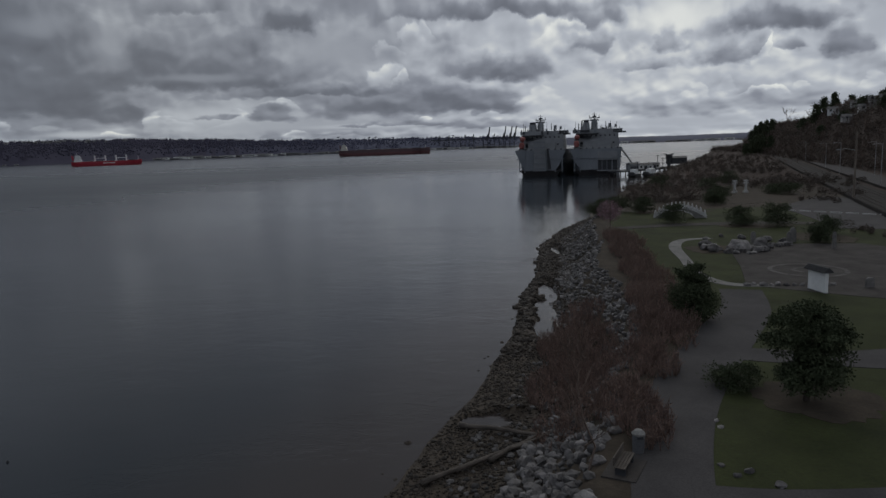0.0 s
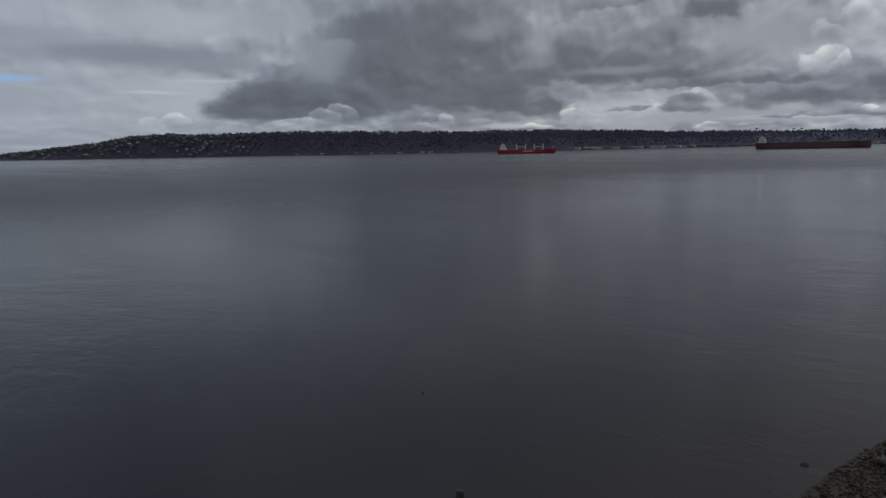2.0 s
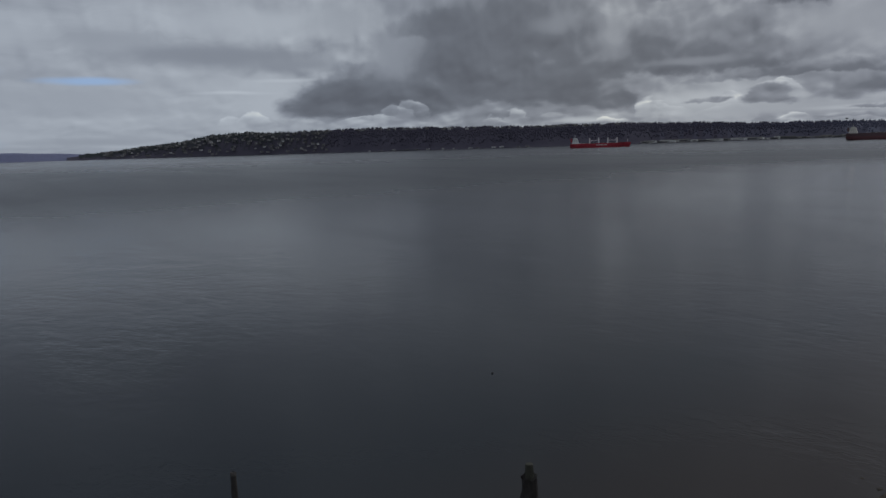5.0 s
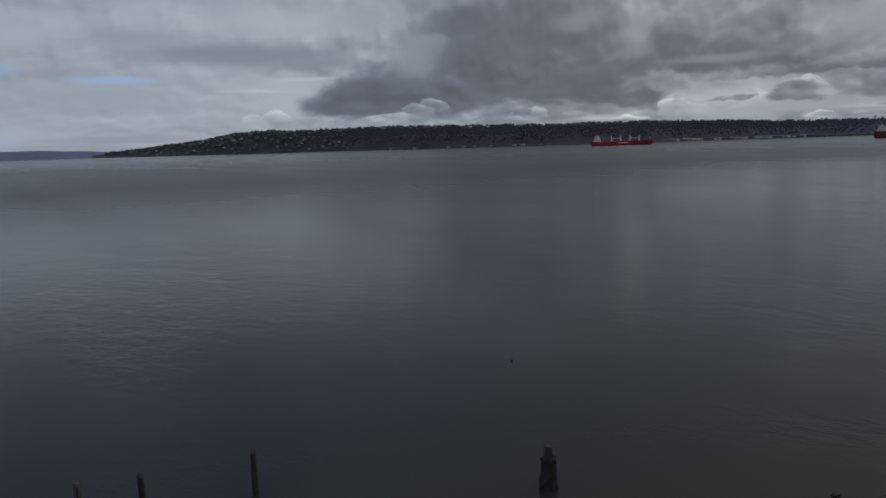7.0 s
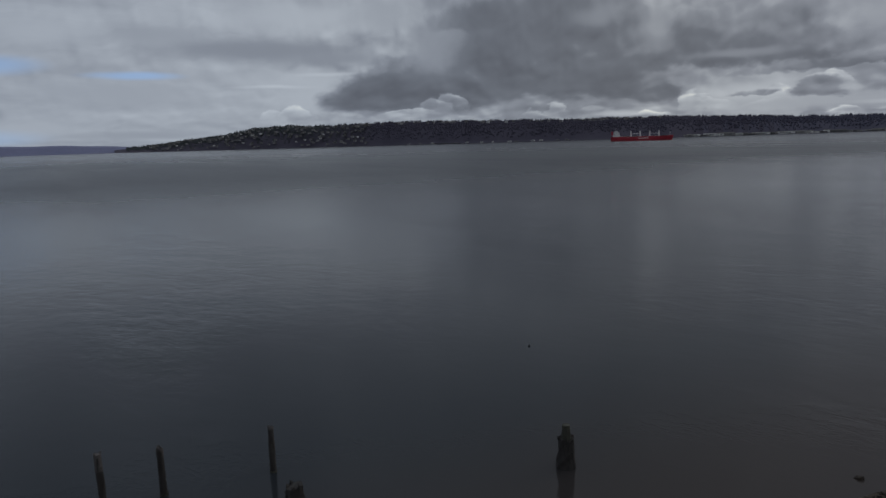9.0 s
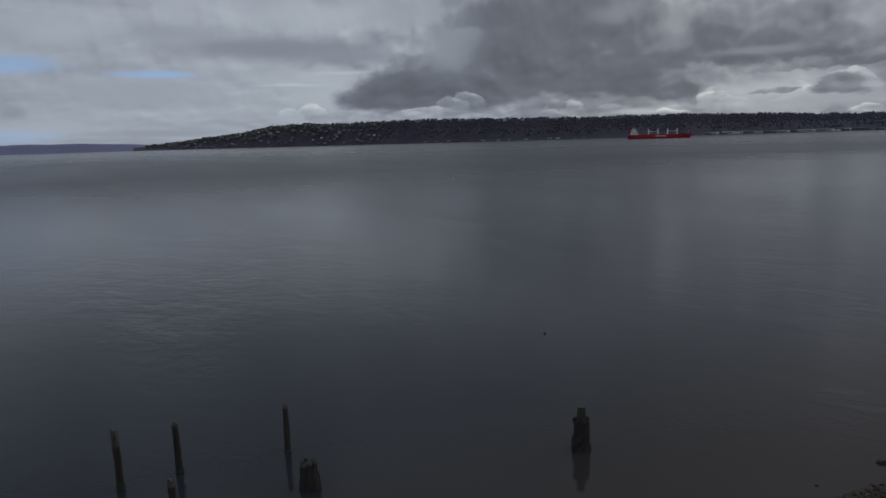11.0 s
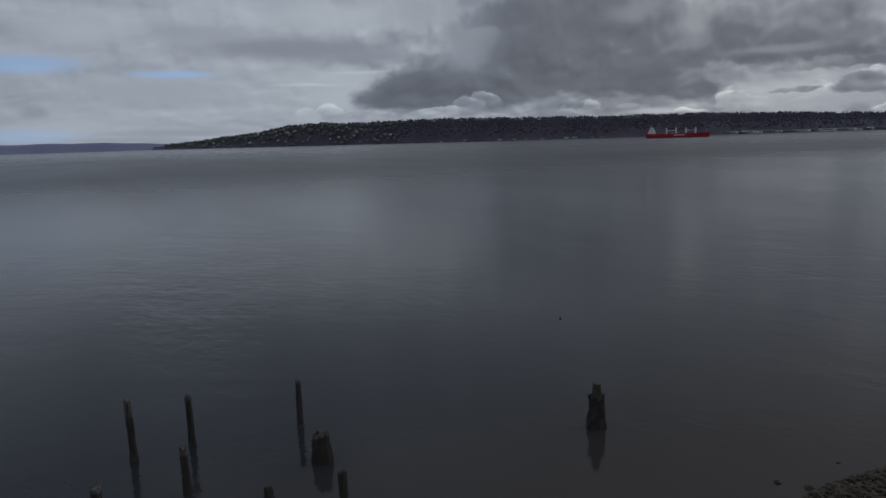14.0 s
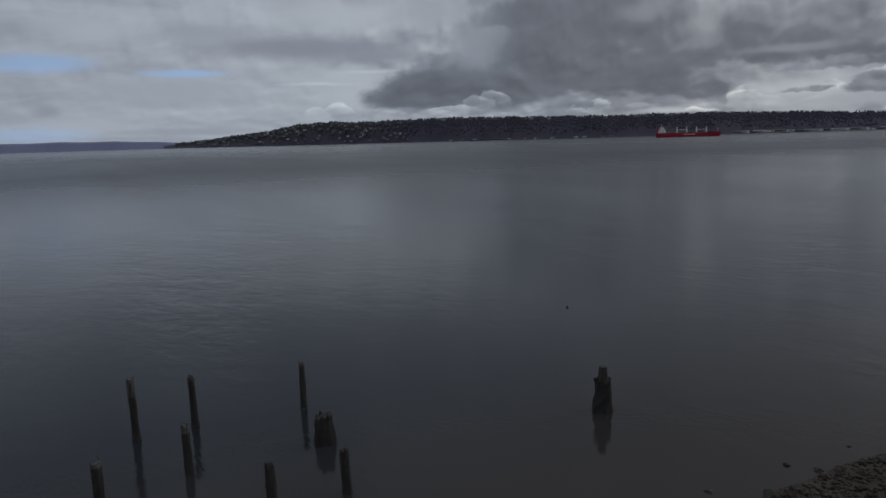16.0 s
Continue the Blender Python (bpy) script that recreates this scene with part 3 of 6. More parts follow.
def make_ground():
    ys = spread((-900, -100, 80), (-100, 10, 10), (10, 110, .55), (110, 200, 1.5), (200, 460, 6), (460, 1000, 20), (1000, 5200, 200))
    ss = spread((-60, -5, 5), (-5, 0, 1), (0, 14, .45), (14, 30, 1.2), (30, 180, 4), (180, 400, 20), (400, 2600, 200))
    me = Build()
    for y in ys:
        x0 = shore_x(y)
        for s in ss:
            me.v.append((x0 + s, y, land_z(x0 + s, y)))
    k = len(ss)
    kinds = []
    for j in range(len(ys) - 1):
        for i in range(k - 1):
            me.f.append((j * k + i, j * k + i + 1, (j + 1) * k + i + 1, (j + 1) * k + i))
            s, y = ss[i], ys[j]
            bw = beach_width(y)
            foot = bluff_foot(y)
            if s < bw + 0.5:
                kinds.append(0)
            elif s < bw + 8 or y < 27:
                kinds.append(1)
            elif s < 62 and y < 150:
                kinds.append(2)
            elif s > foot - 12 or y > 220:
                kinds.append(3)
            else:
                kinds.append(1 if s < foot - 40 else 3)
    mesh = me.mesh("ground", smooth=True)
    for m in (BEACH, SOIL, LAWN, BRUSH):
        mesh.materials.append(m)
    mesh.polygons.foreach_set("material_index", kinds)
    return tagged(new("ground", mesh), "shore ground of wet shingle, brown mulch, winter lawn and brush", "ground", kind="structure")


make_ground()
sea = Build()
SEA_R = [0, 60, 200, 600, 1500, 3000, 4900]
sea.solid([(0, 0, 0)], [])
for r in SEA_R[1:]:
    sea.solid(ring(r, 96), [])
for j in range(96):
    sea.f.append((0, 1 + j, 1 + (j + 1) % 96))
    for q in range(len(SEA_R) - 2):
        a, b = 1 + q * 96, 1 + (q + 1) * 96
        sea.f.append((a + j, b + j, b + (j + 1) % 96, a + (j + 1) % 96))
tagged(part("water", sea, WATER), "calm grey bay water with faint ripples", "water", kind="structure")


# ---- the far shore ----
FAR_AZ = [-66.8, -64, -62, -59, -56.5, -54, -52, -48, -44, -38, -31, -24, -18, -13, -8, -2, 5, 12, 18, 24, 34]
FAR_EL = [.06, .30, .55, .90, 1.38, 1.5, 1.42, 1.5, 1.58, 1.45, 1.32, 1.32, 1.12, .92, .86, .76, .66, .38, .33, .36, .40]
FAR_D = [4450, 4400, 4300, 4200, 4100, 4000, 3900, 3700, 3500, 3300, 3200, 3300, 3500, 3700, 3900, 4100, 4250, 4350, 4400, 4450, 4500]


def far_top(az):
    el = float(np.interp(az, FAR_AZ, FAR_EL)) * (1 + 0.06 * noise.noise(Vector((az * .9, 0, 5))))
    d = float(np.interp(az, FAR_AZ, FAR_D))
    return d, (d + 160) * math.tan(radians(el)) + 12


def far_point(az, d, z):
    return (math.sin(radians(az)) * d, math.cos(radians(az)) * d, z)


def make_far_shore():
    land, k = Build(), 7
    azs = [float(a) for a in np.arange(-66.8, 34.5, .35)]
    for az in azs:
        d, top = far_top(az)
        steep = [(-25, -2), (0, 1.5), (18, .12 * top + 2), (70, .62 * top), (130, .9 * top), (200, top), (430, top * .98)]
        for off, z in steep:
            n = noise.noise(Vector((az * 1.5, off * .02, 1)))
            land.v.append(far_point(az, min(d + off + 10 * n * (off > 0), 4960), z * (1 + .05 * n) if off > 0 else z))
    for j in range(len(azs) - 1):
        for i in range(k - 1):
            land.f.append((j * k + i, (j + 1) * k + i, (j + 1) * k + i + 1, j * k + i + 1))
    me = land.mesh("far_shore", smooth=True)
    me.materials.append(FAR_LAND_HAZED)
    me.materials.append(FAR_MID_HAZED)
    me.materials.append(FAR_PORT_HAZED)
    # haze painted by azimuth: three tints blend towards the port
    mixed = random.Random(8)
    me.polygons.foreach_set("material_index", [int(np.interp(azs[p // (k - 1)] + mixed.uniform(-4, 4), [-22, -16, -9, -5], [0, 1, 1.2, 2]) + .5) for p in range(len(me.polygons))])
    tagged(part("far_shore", me, FAR_LAND_HAZED), "dark wooded bluff along the far side of the bay, haze tinted into its colour", "hillside", kind="structure")
    # woods on it
    rng = random.Random(4)
    near_woods, distant_woods, headland = Build(), Build(), Build()
    for _ in range(24000):
        az = rng.uniform(-66, 9)
        # the hazier wood colour takes over towards the port
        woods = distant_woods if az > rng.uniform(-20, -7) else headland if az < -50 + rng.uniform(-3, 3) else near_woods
        if az > -9 and rng.random() < .5:
            continue
        d, top = far_top(az)
        u = rng.random() ** 0.6
        off = 25 + 190 * u
        z = np.interp(off, [0, 18, 70, 130, 200, 430], [1.5, .12 * top + 2, .62 * top, .9 * top, top, top * .98])
        tall = rng.random() < (.5 if u > .8 else .06) and noise.noise(Vector((az * 1.7, off * .02, 3))) > -.25
        h = (rng.uniform(10, 21) if tall else rng.uniform(5, 9)) * (.72 if az < -58 else .8)
        r = h * (rng.uniform(.14, .22) if tall else rng.uniform(.45, .75))
        x, y, _z = far_point(az, d + off, 0)
        n = len(woods.v)
        a0 = rng.uniform(0, 6)
        for hh, rr in ((-.2, .7), (.35, 1.0), (.7, .55)):
            woods.v += [(x + math.cos(a0 + q * 1.257) * r * rr * rng.uniform(.7, 1.2), y + math.sin(a0 + q * 1.257) * r * rr, z + h * hh) for q in range(5)]
        woods.v.append((x, y, z + h))
        for lv in range(2):
            woods.f += [(n + lv * 5 + q, n + lv * 5 + (q + 1) % 5, n + lv * 5 + 5 + (q + 1) % 5, n + lv * 5 + 5 + q) for q in range(5)]
        woods.f += [(n + 10 + q, n + 10 + (q + 1) % 5, n + 15) for q in range(5)]
    tagged(part("far_woods", near_woods, WOODS_HAZED), "dark conifer and bare woods covering the far bluff, tinted with haze", "woods", kind="stuff")
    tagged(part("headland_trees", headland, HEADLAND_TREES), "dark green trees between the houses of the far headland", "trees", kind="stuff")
    tagged(part("distant_woods", distant_woods, HAZE_WOODS), "woods on the low hills behind the port, coloured violet-grey for haze", "woods", kind="stuff")
    # the island's blue is haze held in its material colour
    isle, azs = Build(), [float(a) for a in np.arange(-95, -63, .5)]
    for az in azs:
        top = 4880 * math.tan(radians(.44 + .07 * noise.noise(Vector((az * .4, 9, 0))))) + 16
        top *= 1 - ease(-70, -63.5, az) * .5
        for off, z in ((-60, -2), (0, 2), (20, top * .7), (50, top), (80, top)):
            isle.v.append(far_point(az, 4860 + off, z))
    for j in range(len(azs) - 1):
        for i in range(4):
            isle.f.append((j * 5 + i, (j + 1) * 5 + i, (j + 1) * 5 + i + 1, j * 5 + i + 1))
    tagged(part("far_island", isle, HAZY_LAND, smooth=True), "island on the horizon, blue haze put into its colour", "island", kind="structure")


make_far_shore()


# ---- ships ----
def hull_rings(length, beam, depth, stern_fill, flare, draft=-2.0, n=9, sheer=2.0):
    """Rings from stern (x = 0) to bow (x = length): keel, bilge and deck edge on both sides."""
    rings = []
    for i in range(n + 1):
        u = i / n
        w_deck = beam / 2 * (1 - max(0, (u - .82) / .18) ** 2.2)
        w_low = beam / 2 * (stern_fill + (1 - stern_fill) * ease(0, .14, u)) * (1 - max(0, (u - .74) / .26) ** 1.6)
        rake = 4 * ease(.85, 1, u)
        low = draft if u > .06 else draft + 3.2 * (1 - u / .06)
        z = depth + sheer * ease(.85, 1, u)
        x = u * length
        w_mid = (w_deck + w_low) / 2 * (1 + flare)
        rings.append([(x, -w_deck, z), (x, -w_mid, z * .45), (x - rake, -w_low * .92, low), (x - rake, w_low * .92, low), (x, w_mid, z * .45), (x, w_deck, z)])
    return rings


def bulk_carrier(label, length, beam, depth, hull_mat, band_mat, house_mat, cranes, m, band_z):
    ship = thing("bulk_carrier", label, "ship", "ships at anchor", m)
    h = Build().loft(hull_rings(length, beam, depth, .75, .0))
    part("hull", h, hull_mat, ship, smooth=False)
    if band_mat:
        b = Build().loft([[(p[0], p[1] * 1.004, min(p[2], band_z)) for p in r] for r in hull_rings(length, beam, band_z, .8, .0, sheer=0)])
        part("boot_topping", b, band_mat, ship, "rust red boot topping")
    house = Build()
    house.box(6, -beam * .46, depth, 24, beam * .46, depth + 6)
    house.box(8, -beam * .44, depth + 6, 22, beam * .44, depth + 10)
    house.box(9, -beam * .40, depth + 10, 21, beam * .40, depth + 13.5)
    house.box(10, -beam * .5, depth + 13.5, 19, beam * .5, depth + 16)
    part("superstructure", house, house_mat, ship, "white superstructure")
    for lv in (2.2, 7.2, 11.0):
        for k in range(7):
            y = -beam * .36 + k * beam * .12
            front = 24.0 - (lv > 5) * 2 - (lv > 10)
            part("window", Build().box(front, y - .5, depth + lv, front + .1, y + .5, depth + lv + 1.0), GLASS, ship)
    for k in range(4):
        part("window", Build().box(8.5 + k * 3.4, -beam * .462 - .05, depth + 2.5, 10 + k * 3.4, -beam * .462 + .05, depth + 3.6), GLASS, ship)
        part("window", Build().box(9.5 + k * 2.8, -beam * .442 - .05, depth + 7.3, 10.8 + k * 2.8, -beam * .442 + .05, depth + 8.4), GLASS, ship)
    bridge = Build().box(18.9, -beam * .44, depth + 14.2, 19.1, beam * .44, depth + 15.3)
    part("bridge_window", bridge, GLASS, ship)
    f = Build().loft([[(1.5, -2.5, depth + 4), (6, -2.5, depth + 4), (6, 2.5, depth + 4), (1.5, 2.5, depth + 4)], [(1, -2, depth + 15), (5, -2, depth + 15), (5, 2, depth + 15), (1, 2, depth + 15)]])
    part("funnel", f, hull_mat, ship)
    mast = Build().tube([(14, 0, depth + 16), (14, 0, depth + 25)], [.45, .2], 6)
    mast.box(13.7, -3, depth + 21, 14.3, 3, depth + 21.5)
    part("radar_mast", mast, house_mat, ship)
    foremast = Build().tube([(length * .95, 0, depth + 2), (length * .95, 0, depth + 12)], [.5, .25], 6)
    part("foremast", foremast, house_mat, ship)
    for i in range(5):
        x0 = length * (.20 + .15 * i)
        hatch = Build().loft([[(x0, -beam * .28, depth), (x0 + length * .1, -beam * .28, depth), (x0 + length * .1, beam * .28, depth), (x0, beam * .28, depth)],
                              [(x0 + .6, -beam * .26, depth + 1.8), (x0 + length * .1 - .6, -beam * .26, depth + 1.8), (x0 + length * .1 - .6, beam * .26, depth + 1.8), (x0 + .6, beam * .26, depth + 1.8)]])
        part("hatch_cover", hatch, DARK_STEEL_AND_SHADE, ship)
    for i in range(cranes):
        x0 = length * (.327 + .15 * i)
        c = Build().tube([(x0, 0, depth), (x0, 0, depth + 11)], [1.7, 1.5], 10)
        c.box(x0 - 1.9, -1.8, depth + 11, x0 + 1.9, 1.8, depth + 14.5)
        crane = part("deck_crane", c, house_mat, ship, "white pedestal crane")
        far_end = x0 + (22 if i % 2 == 0 else -22)
        j = Build().tube([(x0 + (1.9 if i % 2 == 0 else -1.9), -.9, depth + 7.5), (far_end, -.3, depth + 8)], [.55, .3], 5)
        j.tube([(x0 + (1.9 if i % 2 == 0 else -1.9), .9, depth + 7.5), (far_end, .3, depth + 8)], [.55, .3], 5)
        part("jib", j, house_mat, crane)
    rail = Build()
    for sgn in (-1, 1):
        for z in (.5, 1.1):
            rail.tube([(length * .16, sgn * (beam / 2 - .2), depth + z), (length * .8, sgn * (beam / 2 - .2), depth + z)], .06, 4)
    part("railing", rail, house_mat, ship)
    if cranes:
        for k in range(9):
            mark = Build()
            x0 = length * .44 + k * 3.1
            mark.box(x0, -beam / 2 - .06, depth * .48, x0 + 2.2, -beam / 2 - .01, depth * .48 + 2.6)
            part("name_bar", mark, WHITE_PAINT, ship, "white hull lettering bar")
    return ship


def along(x0, y0, x1, y1, z=0.0):
    """A pose at the first point whose x axis points to the second."""
    return pose(x0, y0, z, 0, 0, math.degrees(math.atan2(y1 - y0, x1 - x0)))


bulk_carrier("red bulk carrier with white deck cranes and white superstructure at anchor", 164, 27, 11.5, RED_HULL, None, WHITE_PAINT, 4, along(-945, 1764, -797, 1834), 0)
bulk_carrier("long faded red-brown bulk carrier with redder lower band at anchor", 270, 40, 17, MAUVE_HULL, RUST_HULL, CREAM_PAINT, 0, along(-313, 2076, -42, 2100), 9.0)


def roro_ship(label, m, ramp_open):
    """A naval cargo ship seen over its stern: x along it to the bow, stern at x = 0."""
    ship = thing("cargo_ship", label, "ship", "moored grey cargo ships", m)
    L, B, D = 195, 30, 14.6
    part("hull", Build().loft(hull_rings(L, B, D, .52, .0, n=16)), GREY_HULL, ship)
    # boot topping, raised and blackened to include shade under the stern overhang
    low = Build()
    low.loft([[(p[0], p[1] * .93, p[2]) for p in r] for r in hull_rings(L, B * .93, 3.4, .55, .0, sheer=0)])
    part("boot_topping", low, BOOT_AND_SHADE_BLACK, ship, "dark boot topping with the overhang's shade in its colour")
    part("stern_boot_topping", Build().loft([[(-.3, -9.6, -1), (-.3, 9.6, -1), (-.3, 11.8, 3.2), (-.3, -11.8, 3.2)], [(.4, -9.6, -1), (.4, 9.6, -1), (.4, 11.8, 3.2), (.4, -11.8, 3.2)]]), BOOT_AND_SHADE_BLACK, ship)
    # the stern: framed door, fenders and fairleads
    if ramp_open:
        # a dark plate stands in for the shade inside the port
        part("stern_opening", Build().box(-.35, 1.0, 3.0, .1, 12.0, 9.0), DARK_STEEL_AND_SHADE, ship, "dark plate for the shaded inside of the open stern port")
        shelf = Build().box(-1.2, .6, 8.9, .1, 12.4, 9.6).box(-1.0, .4, 2.4, .1, 12.6, 3.0)
        part("door_frame", shelf, GREY_UPPER, ship)
        for k in range(3):
            part("stern_beam", Build().box(-.45, 3.2 + k * 2.8, 3.0, -.3, 3.5 + k * 2.8, 9.0), GREY_HULL, ship)
        part("stern_door", Build().box(-1.4, .8, 9.8, -.2, 12.2, 13.9), GREY_UPPER, ship, "raised stern door")
    else:
        ramp = Build().loft([[(-.6, -4.2, 3), (-.6, 3.6, 3), (-.2, 3.6, 3), (-.2, -4.2, 3)], [(-2.6, -3.2, 22), (-2.6, 3.0, 22), (-1.8, 3.0, 22), (-1.8, -3.2, 22)]])
        door = part("stern_ramp", ramp, GREY_UPPER, ship, "folded grey stern ramp")
        for k in range(6):
            x = -.75 - 2.0 * (k + .5) / 6.2
            z = 3 + 19 * (k + .5) / 6
            part("ramp_rib", Build().box(x - .25, -3.7, z - .25, x + .05, 3.3, z + .25), GREY_HULL, door)
        # dark wedge in place of the shaded slit beside the ramp
        slot = Build().loft([[(-.5, 4.4, 4), (-.5, 6.6, 4), (.1, 6.6, 4), (.1, 4.4, 4)], [(-.5, 4.0, 16.5), (-.5, 5.0, 16.5), (.1, 5.0, 16.5), (.1, 4.0, 16.5)]])
        part("stern_opening", slot, DARK_STEEL_AND_SHADE, ship)
    for y in (-12.6, -9.4, 9.2, 13.2):
        part("fender", Build().box(-.5, y - .3, 2.2, .05, y + .3, 14.2), GREY_HULL, ship)
    part("rubbing_strake", Build().box(-.45, -14.6, 10.2, .1, 14.6, 10.6), GREY_HULL, ship)
    deck = Build().box(0, -14.9, D, 16, 14.9, D + .4)
    part("mooring_deck", deck, DARK_STEEL_AND_SHADE, ship)
    bul = Build()
    for y in (-15, 14.7):
        bul.box(0, y, D, 60, y + .3, D + 1.3)
    bul.box(-.1, -15, D, .3, 15, D + 1.0)
    part("bulwark", bul, GREY_HULL, ship)
    for k in range(8):
        y = -12.8 + k * 3.6
        part("bollard", Build().tube([(1.5, y, D + .4), (1.5, y, D + 1.8)], [.4, .4], 6), DARK_STEEL_AND_SHADE, ship)
    house = Build()
    house.box(8, -13.2, D, 40, 13.4, 21.5)
    house.box(10, -12.0, 21.5, 38, 13.0, 25.0)
    house.box(12, -10.6, 25.0, 36, 10.0, 27.2)
    house.box(5.5, -7.8, D, 9, 8.8, 20)
    part("superstructure", house, GREY_UPPER, ship, "stepped grey superstructure")
    wing = Build().box(20, -14.4, 25.2, 27, 15.6, 27.4)
    part("bridge_wing", wing, GREY_UPPER, ship)
    part("bridge_window", Build().box(19.9, -13.8, 26.0, 20.0, 15.0, 26.9), GLASS, ship)
    for lv, y0 in ((18.5, -11.5), (22.9, -11)):
        for k in range(9):
            y = y0 + k * 2.7
            part("porthole", Build().box(7.9 if lv < 22 else 9.9, y - .45, lv, 8.05 if lv < 22 else 10.05, y + .45, lv + .9), GLASS, ship)
    # dark panels on the wall imitate the shade in recessed decks
    for y0, y1, z in ((-11.5, -2.5, 18.2), (-11.0, -3.0, 21.9), (-9.5, -4, 25.3)) if ramp_open else ((-10.5, -5.5, 17.4), (-10.5, -5.0, 21.8), (5.5, 8.5, 17.0)):
        part("deck_opening", Build().box(7.7 if z < 21 else 9.7, y0, z, 8.1 if z < 21 else 10.1, y1, z + 1.5), DARK_STEEL_AND_SHADE, ship, "dark panel painted as the shade of an open deck")
    for k, (y0, y1, z) in enumerate(((-11, -3, 22.0), (-12, 1.5, 24.4), (-12, -1, 19.4))):
        part("gallery", Build().box(6.2, y0, z, 10, y1, z + .35), DARK_STEEL_AND_SHADE, ship, "dark deck gallery")
    funnel = Build().loft([[(14, -8.4, 25), (22, -8.4, 25), (22, -3.6, 25), (14, -3.6, 25)], [(14.6, -7.9, 31.5), (21, -7.9, 31.5), (21, -4.2, 31.5), (14.6, -4.2, 31.5)]])
    part("funnel", funnel, GREY_UPPER, ship)
    part("funnel_cap", Build().box(15, -7.5, 31.5, 20.5, -4.6, 32.6), DARK_STEEL_AND_SHADE, ship)
    mast = Build().tube([(18, -1.2, 27), (18, -1.2, 33.4)], [2.2, 1.6], 8)
    tower = part("mast", mast, GREY_UPPER, ship, "grey tower mast with radar yards")
    yards = Build().box(17.6, -3.4, 30.4, 18.4, 1.0, 30.9).box(17.6, -4.0, 32.4, 18.4, 1.6, 32.9).box(17.7, -4.4, 33.9, 18.3, 2.0, 34.4).box(17.4, -2.4, 34.6, 18.6, 0, 35.4)
    yards.tube([(18, -1.2, 33), (18, -1.2, 37.6)], [.45, .15], 5).box(17.8, -2.6, 36.2, 18.2, .2, 36.5)
    part("yard", yards, DARK_STEEL_AND_SHADE, tower)
    for y, z in ((.9, 32.8), (-3.2, 32.8), (1.6, 34.4), (-4.0, 34.4)):
        part("antenna", Build().tube([(18, y, z), (18, y, z + 1.6)], [.22, .1], 5), DARK_STEEL_AND_SHADE, tower)
    for y, z, h, r in ((-10.6, 25.5, 5.5, .35), (8.0, 28, 2.6, 1.1), (11.4, 28, 2.0, .7), (-2.8, 28, 3.2, .3), (5.6, 28, 3.8, .25), (13.8, 25.5, 3.2, .18), (-13, 25.5, 3, .5)):
        part("vent", Build().tube([(15, y, z), (15, y, z + h)], [r, r * .8], 7), GREY_UPPER, ship)
    for sgn in (-1, 1) if not ramp_open else (-1,):
        y = sgn * 11.6
        boat = Build().loft([[(2.2 + 8.5 * u, y + math.copysign(abs(math.cos(a)) ** .6, math.cos(a)) * 1.7 * w, 18.6 + math.copysign(abs(math.sin(a)) ** .6, math.sin(a)) * 2.2 * w) for a in [q * math.pi / 4 for q in range(8)]]
                             for u, w in ((0, .7), (.06, .92), (.5, 1), (.85, .8), (1, .25))])
        b = part("lifeboat", boat, ORANGE, ship, "orange enclosed lifeboat") if sgn < 0 else None
        if b:
            for x in (5.5, 11.3):
                part("boat_cradle", Build().box(x, y - 1.8, D + .4, x + .6, y + 1.8, 16.9), GREY_UPPER, b)
            for x in (5.0, 12.6):
                part("davit", Build().tube([(x, y + 1.6, D), (x, y + 1.8, 22.0), (x, y - .2, 23.4)], [.5, .45, .35], 5), GREY_UPPER, b)
            upper = Build().loft([[(3.4 + 6.5 * u, y + .3 + math.cos(q * math.pi / 4) * 1.8 * w, 22.6 + math.sin(q * math.pi / 4) * 1.8 * w) for q in range(8)] for u, w in ((0, .4), (.2, .9), (.8, .9), (1, .4))])
            part("rescue_boat", upper, ORANGE, b, "orange rescue boat")
    clutter = random.Random(17 if ramp_open else 16)
    for k in range(22):
        y, x = -12.5 + k * 1.16, clutter.uniform(9, 34)
        z = 27.2 if -10 < y < 9.5 and x > 12.5 else 25.0
        w, h = clutter.uniform(.4, 1.3), clutter.uniform(.6, 2.4)
        part("deck_locker", Build().box(x, y - w / 2, z, x + w, y + w / 2, z + h), (GREY_UPPER, GREY_HULL, DARK_STEEL_AND_SHADE)[k % 3], ship)
    for k in range(9):
        y = -11.8 + k * 2.9 + clutter.uniform(-.6, .6)
        part("whip_antenna", Build().tube([(14, y, 25), (14, y, clutter.uniform(29.5, 33))], [.16, .08], 4), DARK_STEEL_AND_SHADE, ship)
    part("boom_rest", Build().box(12, 9.5, 24.6, 13, 17.5, 25.6), DARK_STEEL_AND_SHADE, ship)
    crane = Build().tube([(30, -9, 25), (30, -9, 33)], [.5, .4], 6).tube([(30, -9, 33), (30, -2.5, 33.4)], [.3, .2], 5)
    part("boat_crane", crane, DARK_STEEL_AND_SHADE, ship)
    rail = Build()
    for z in (16.2, 16.7):
        rail.tube([(.2, -14.8, z), (.2, 14.8, z)], .05, 4)
    for z in (28.2, 28.7):
        rail.tube([(12.2, -10.8, z - .4), (12.2, 11.8, z - .4)], .05, 4)
    part("railing", rail, GALVANISED, ship)
    for o in ship.children_recursive:
        o.data.transform(Matrix.Diagonal((1, -1, 1, 1)))
        o.data.flip_normals()
    return ship


def bearing(az, d, heading):
    x, y, _z = far_point(az, d, 0)
    return pose(x, y, 0, 0, 0, 90 - heading)


roro_ship("grey military cargo ship moored stern-on, ramp folded up, orange lifeboat", bearing(7.75, 428, 13.5), False)
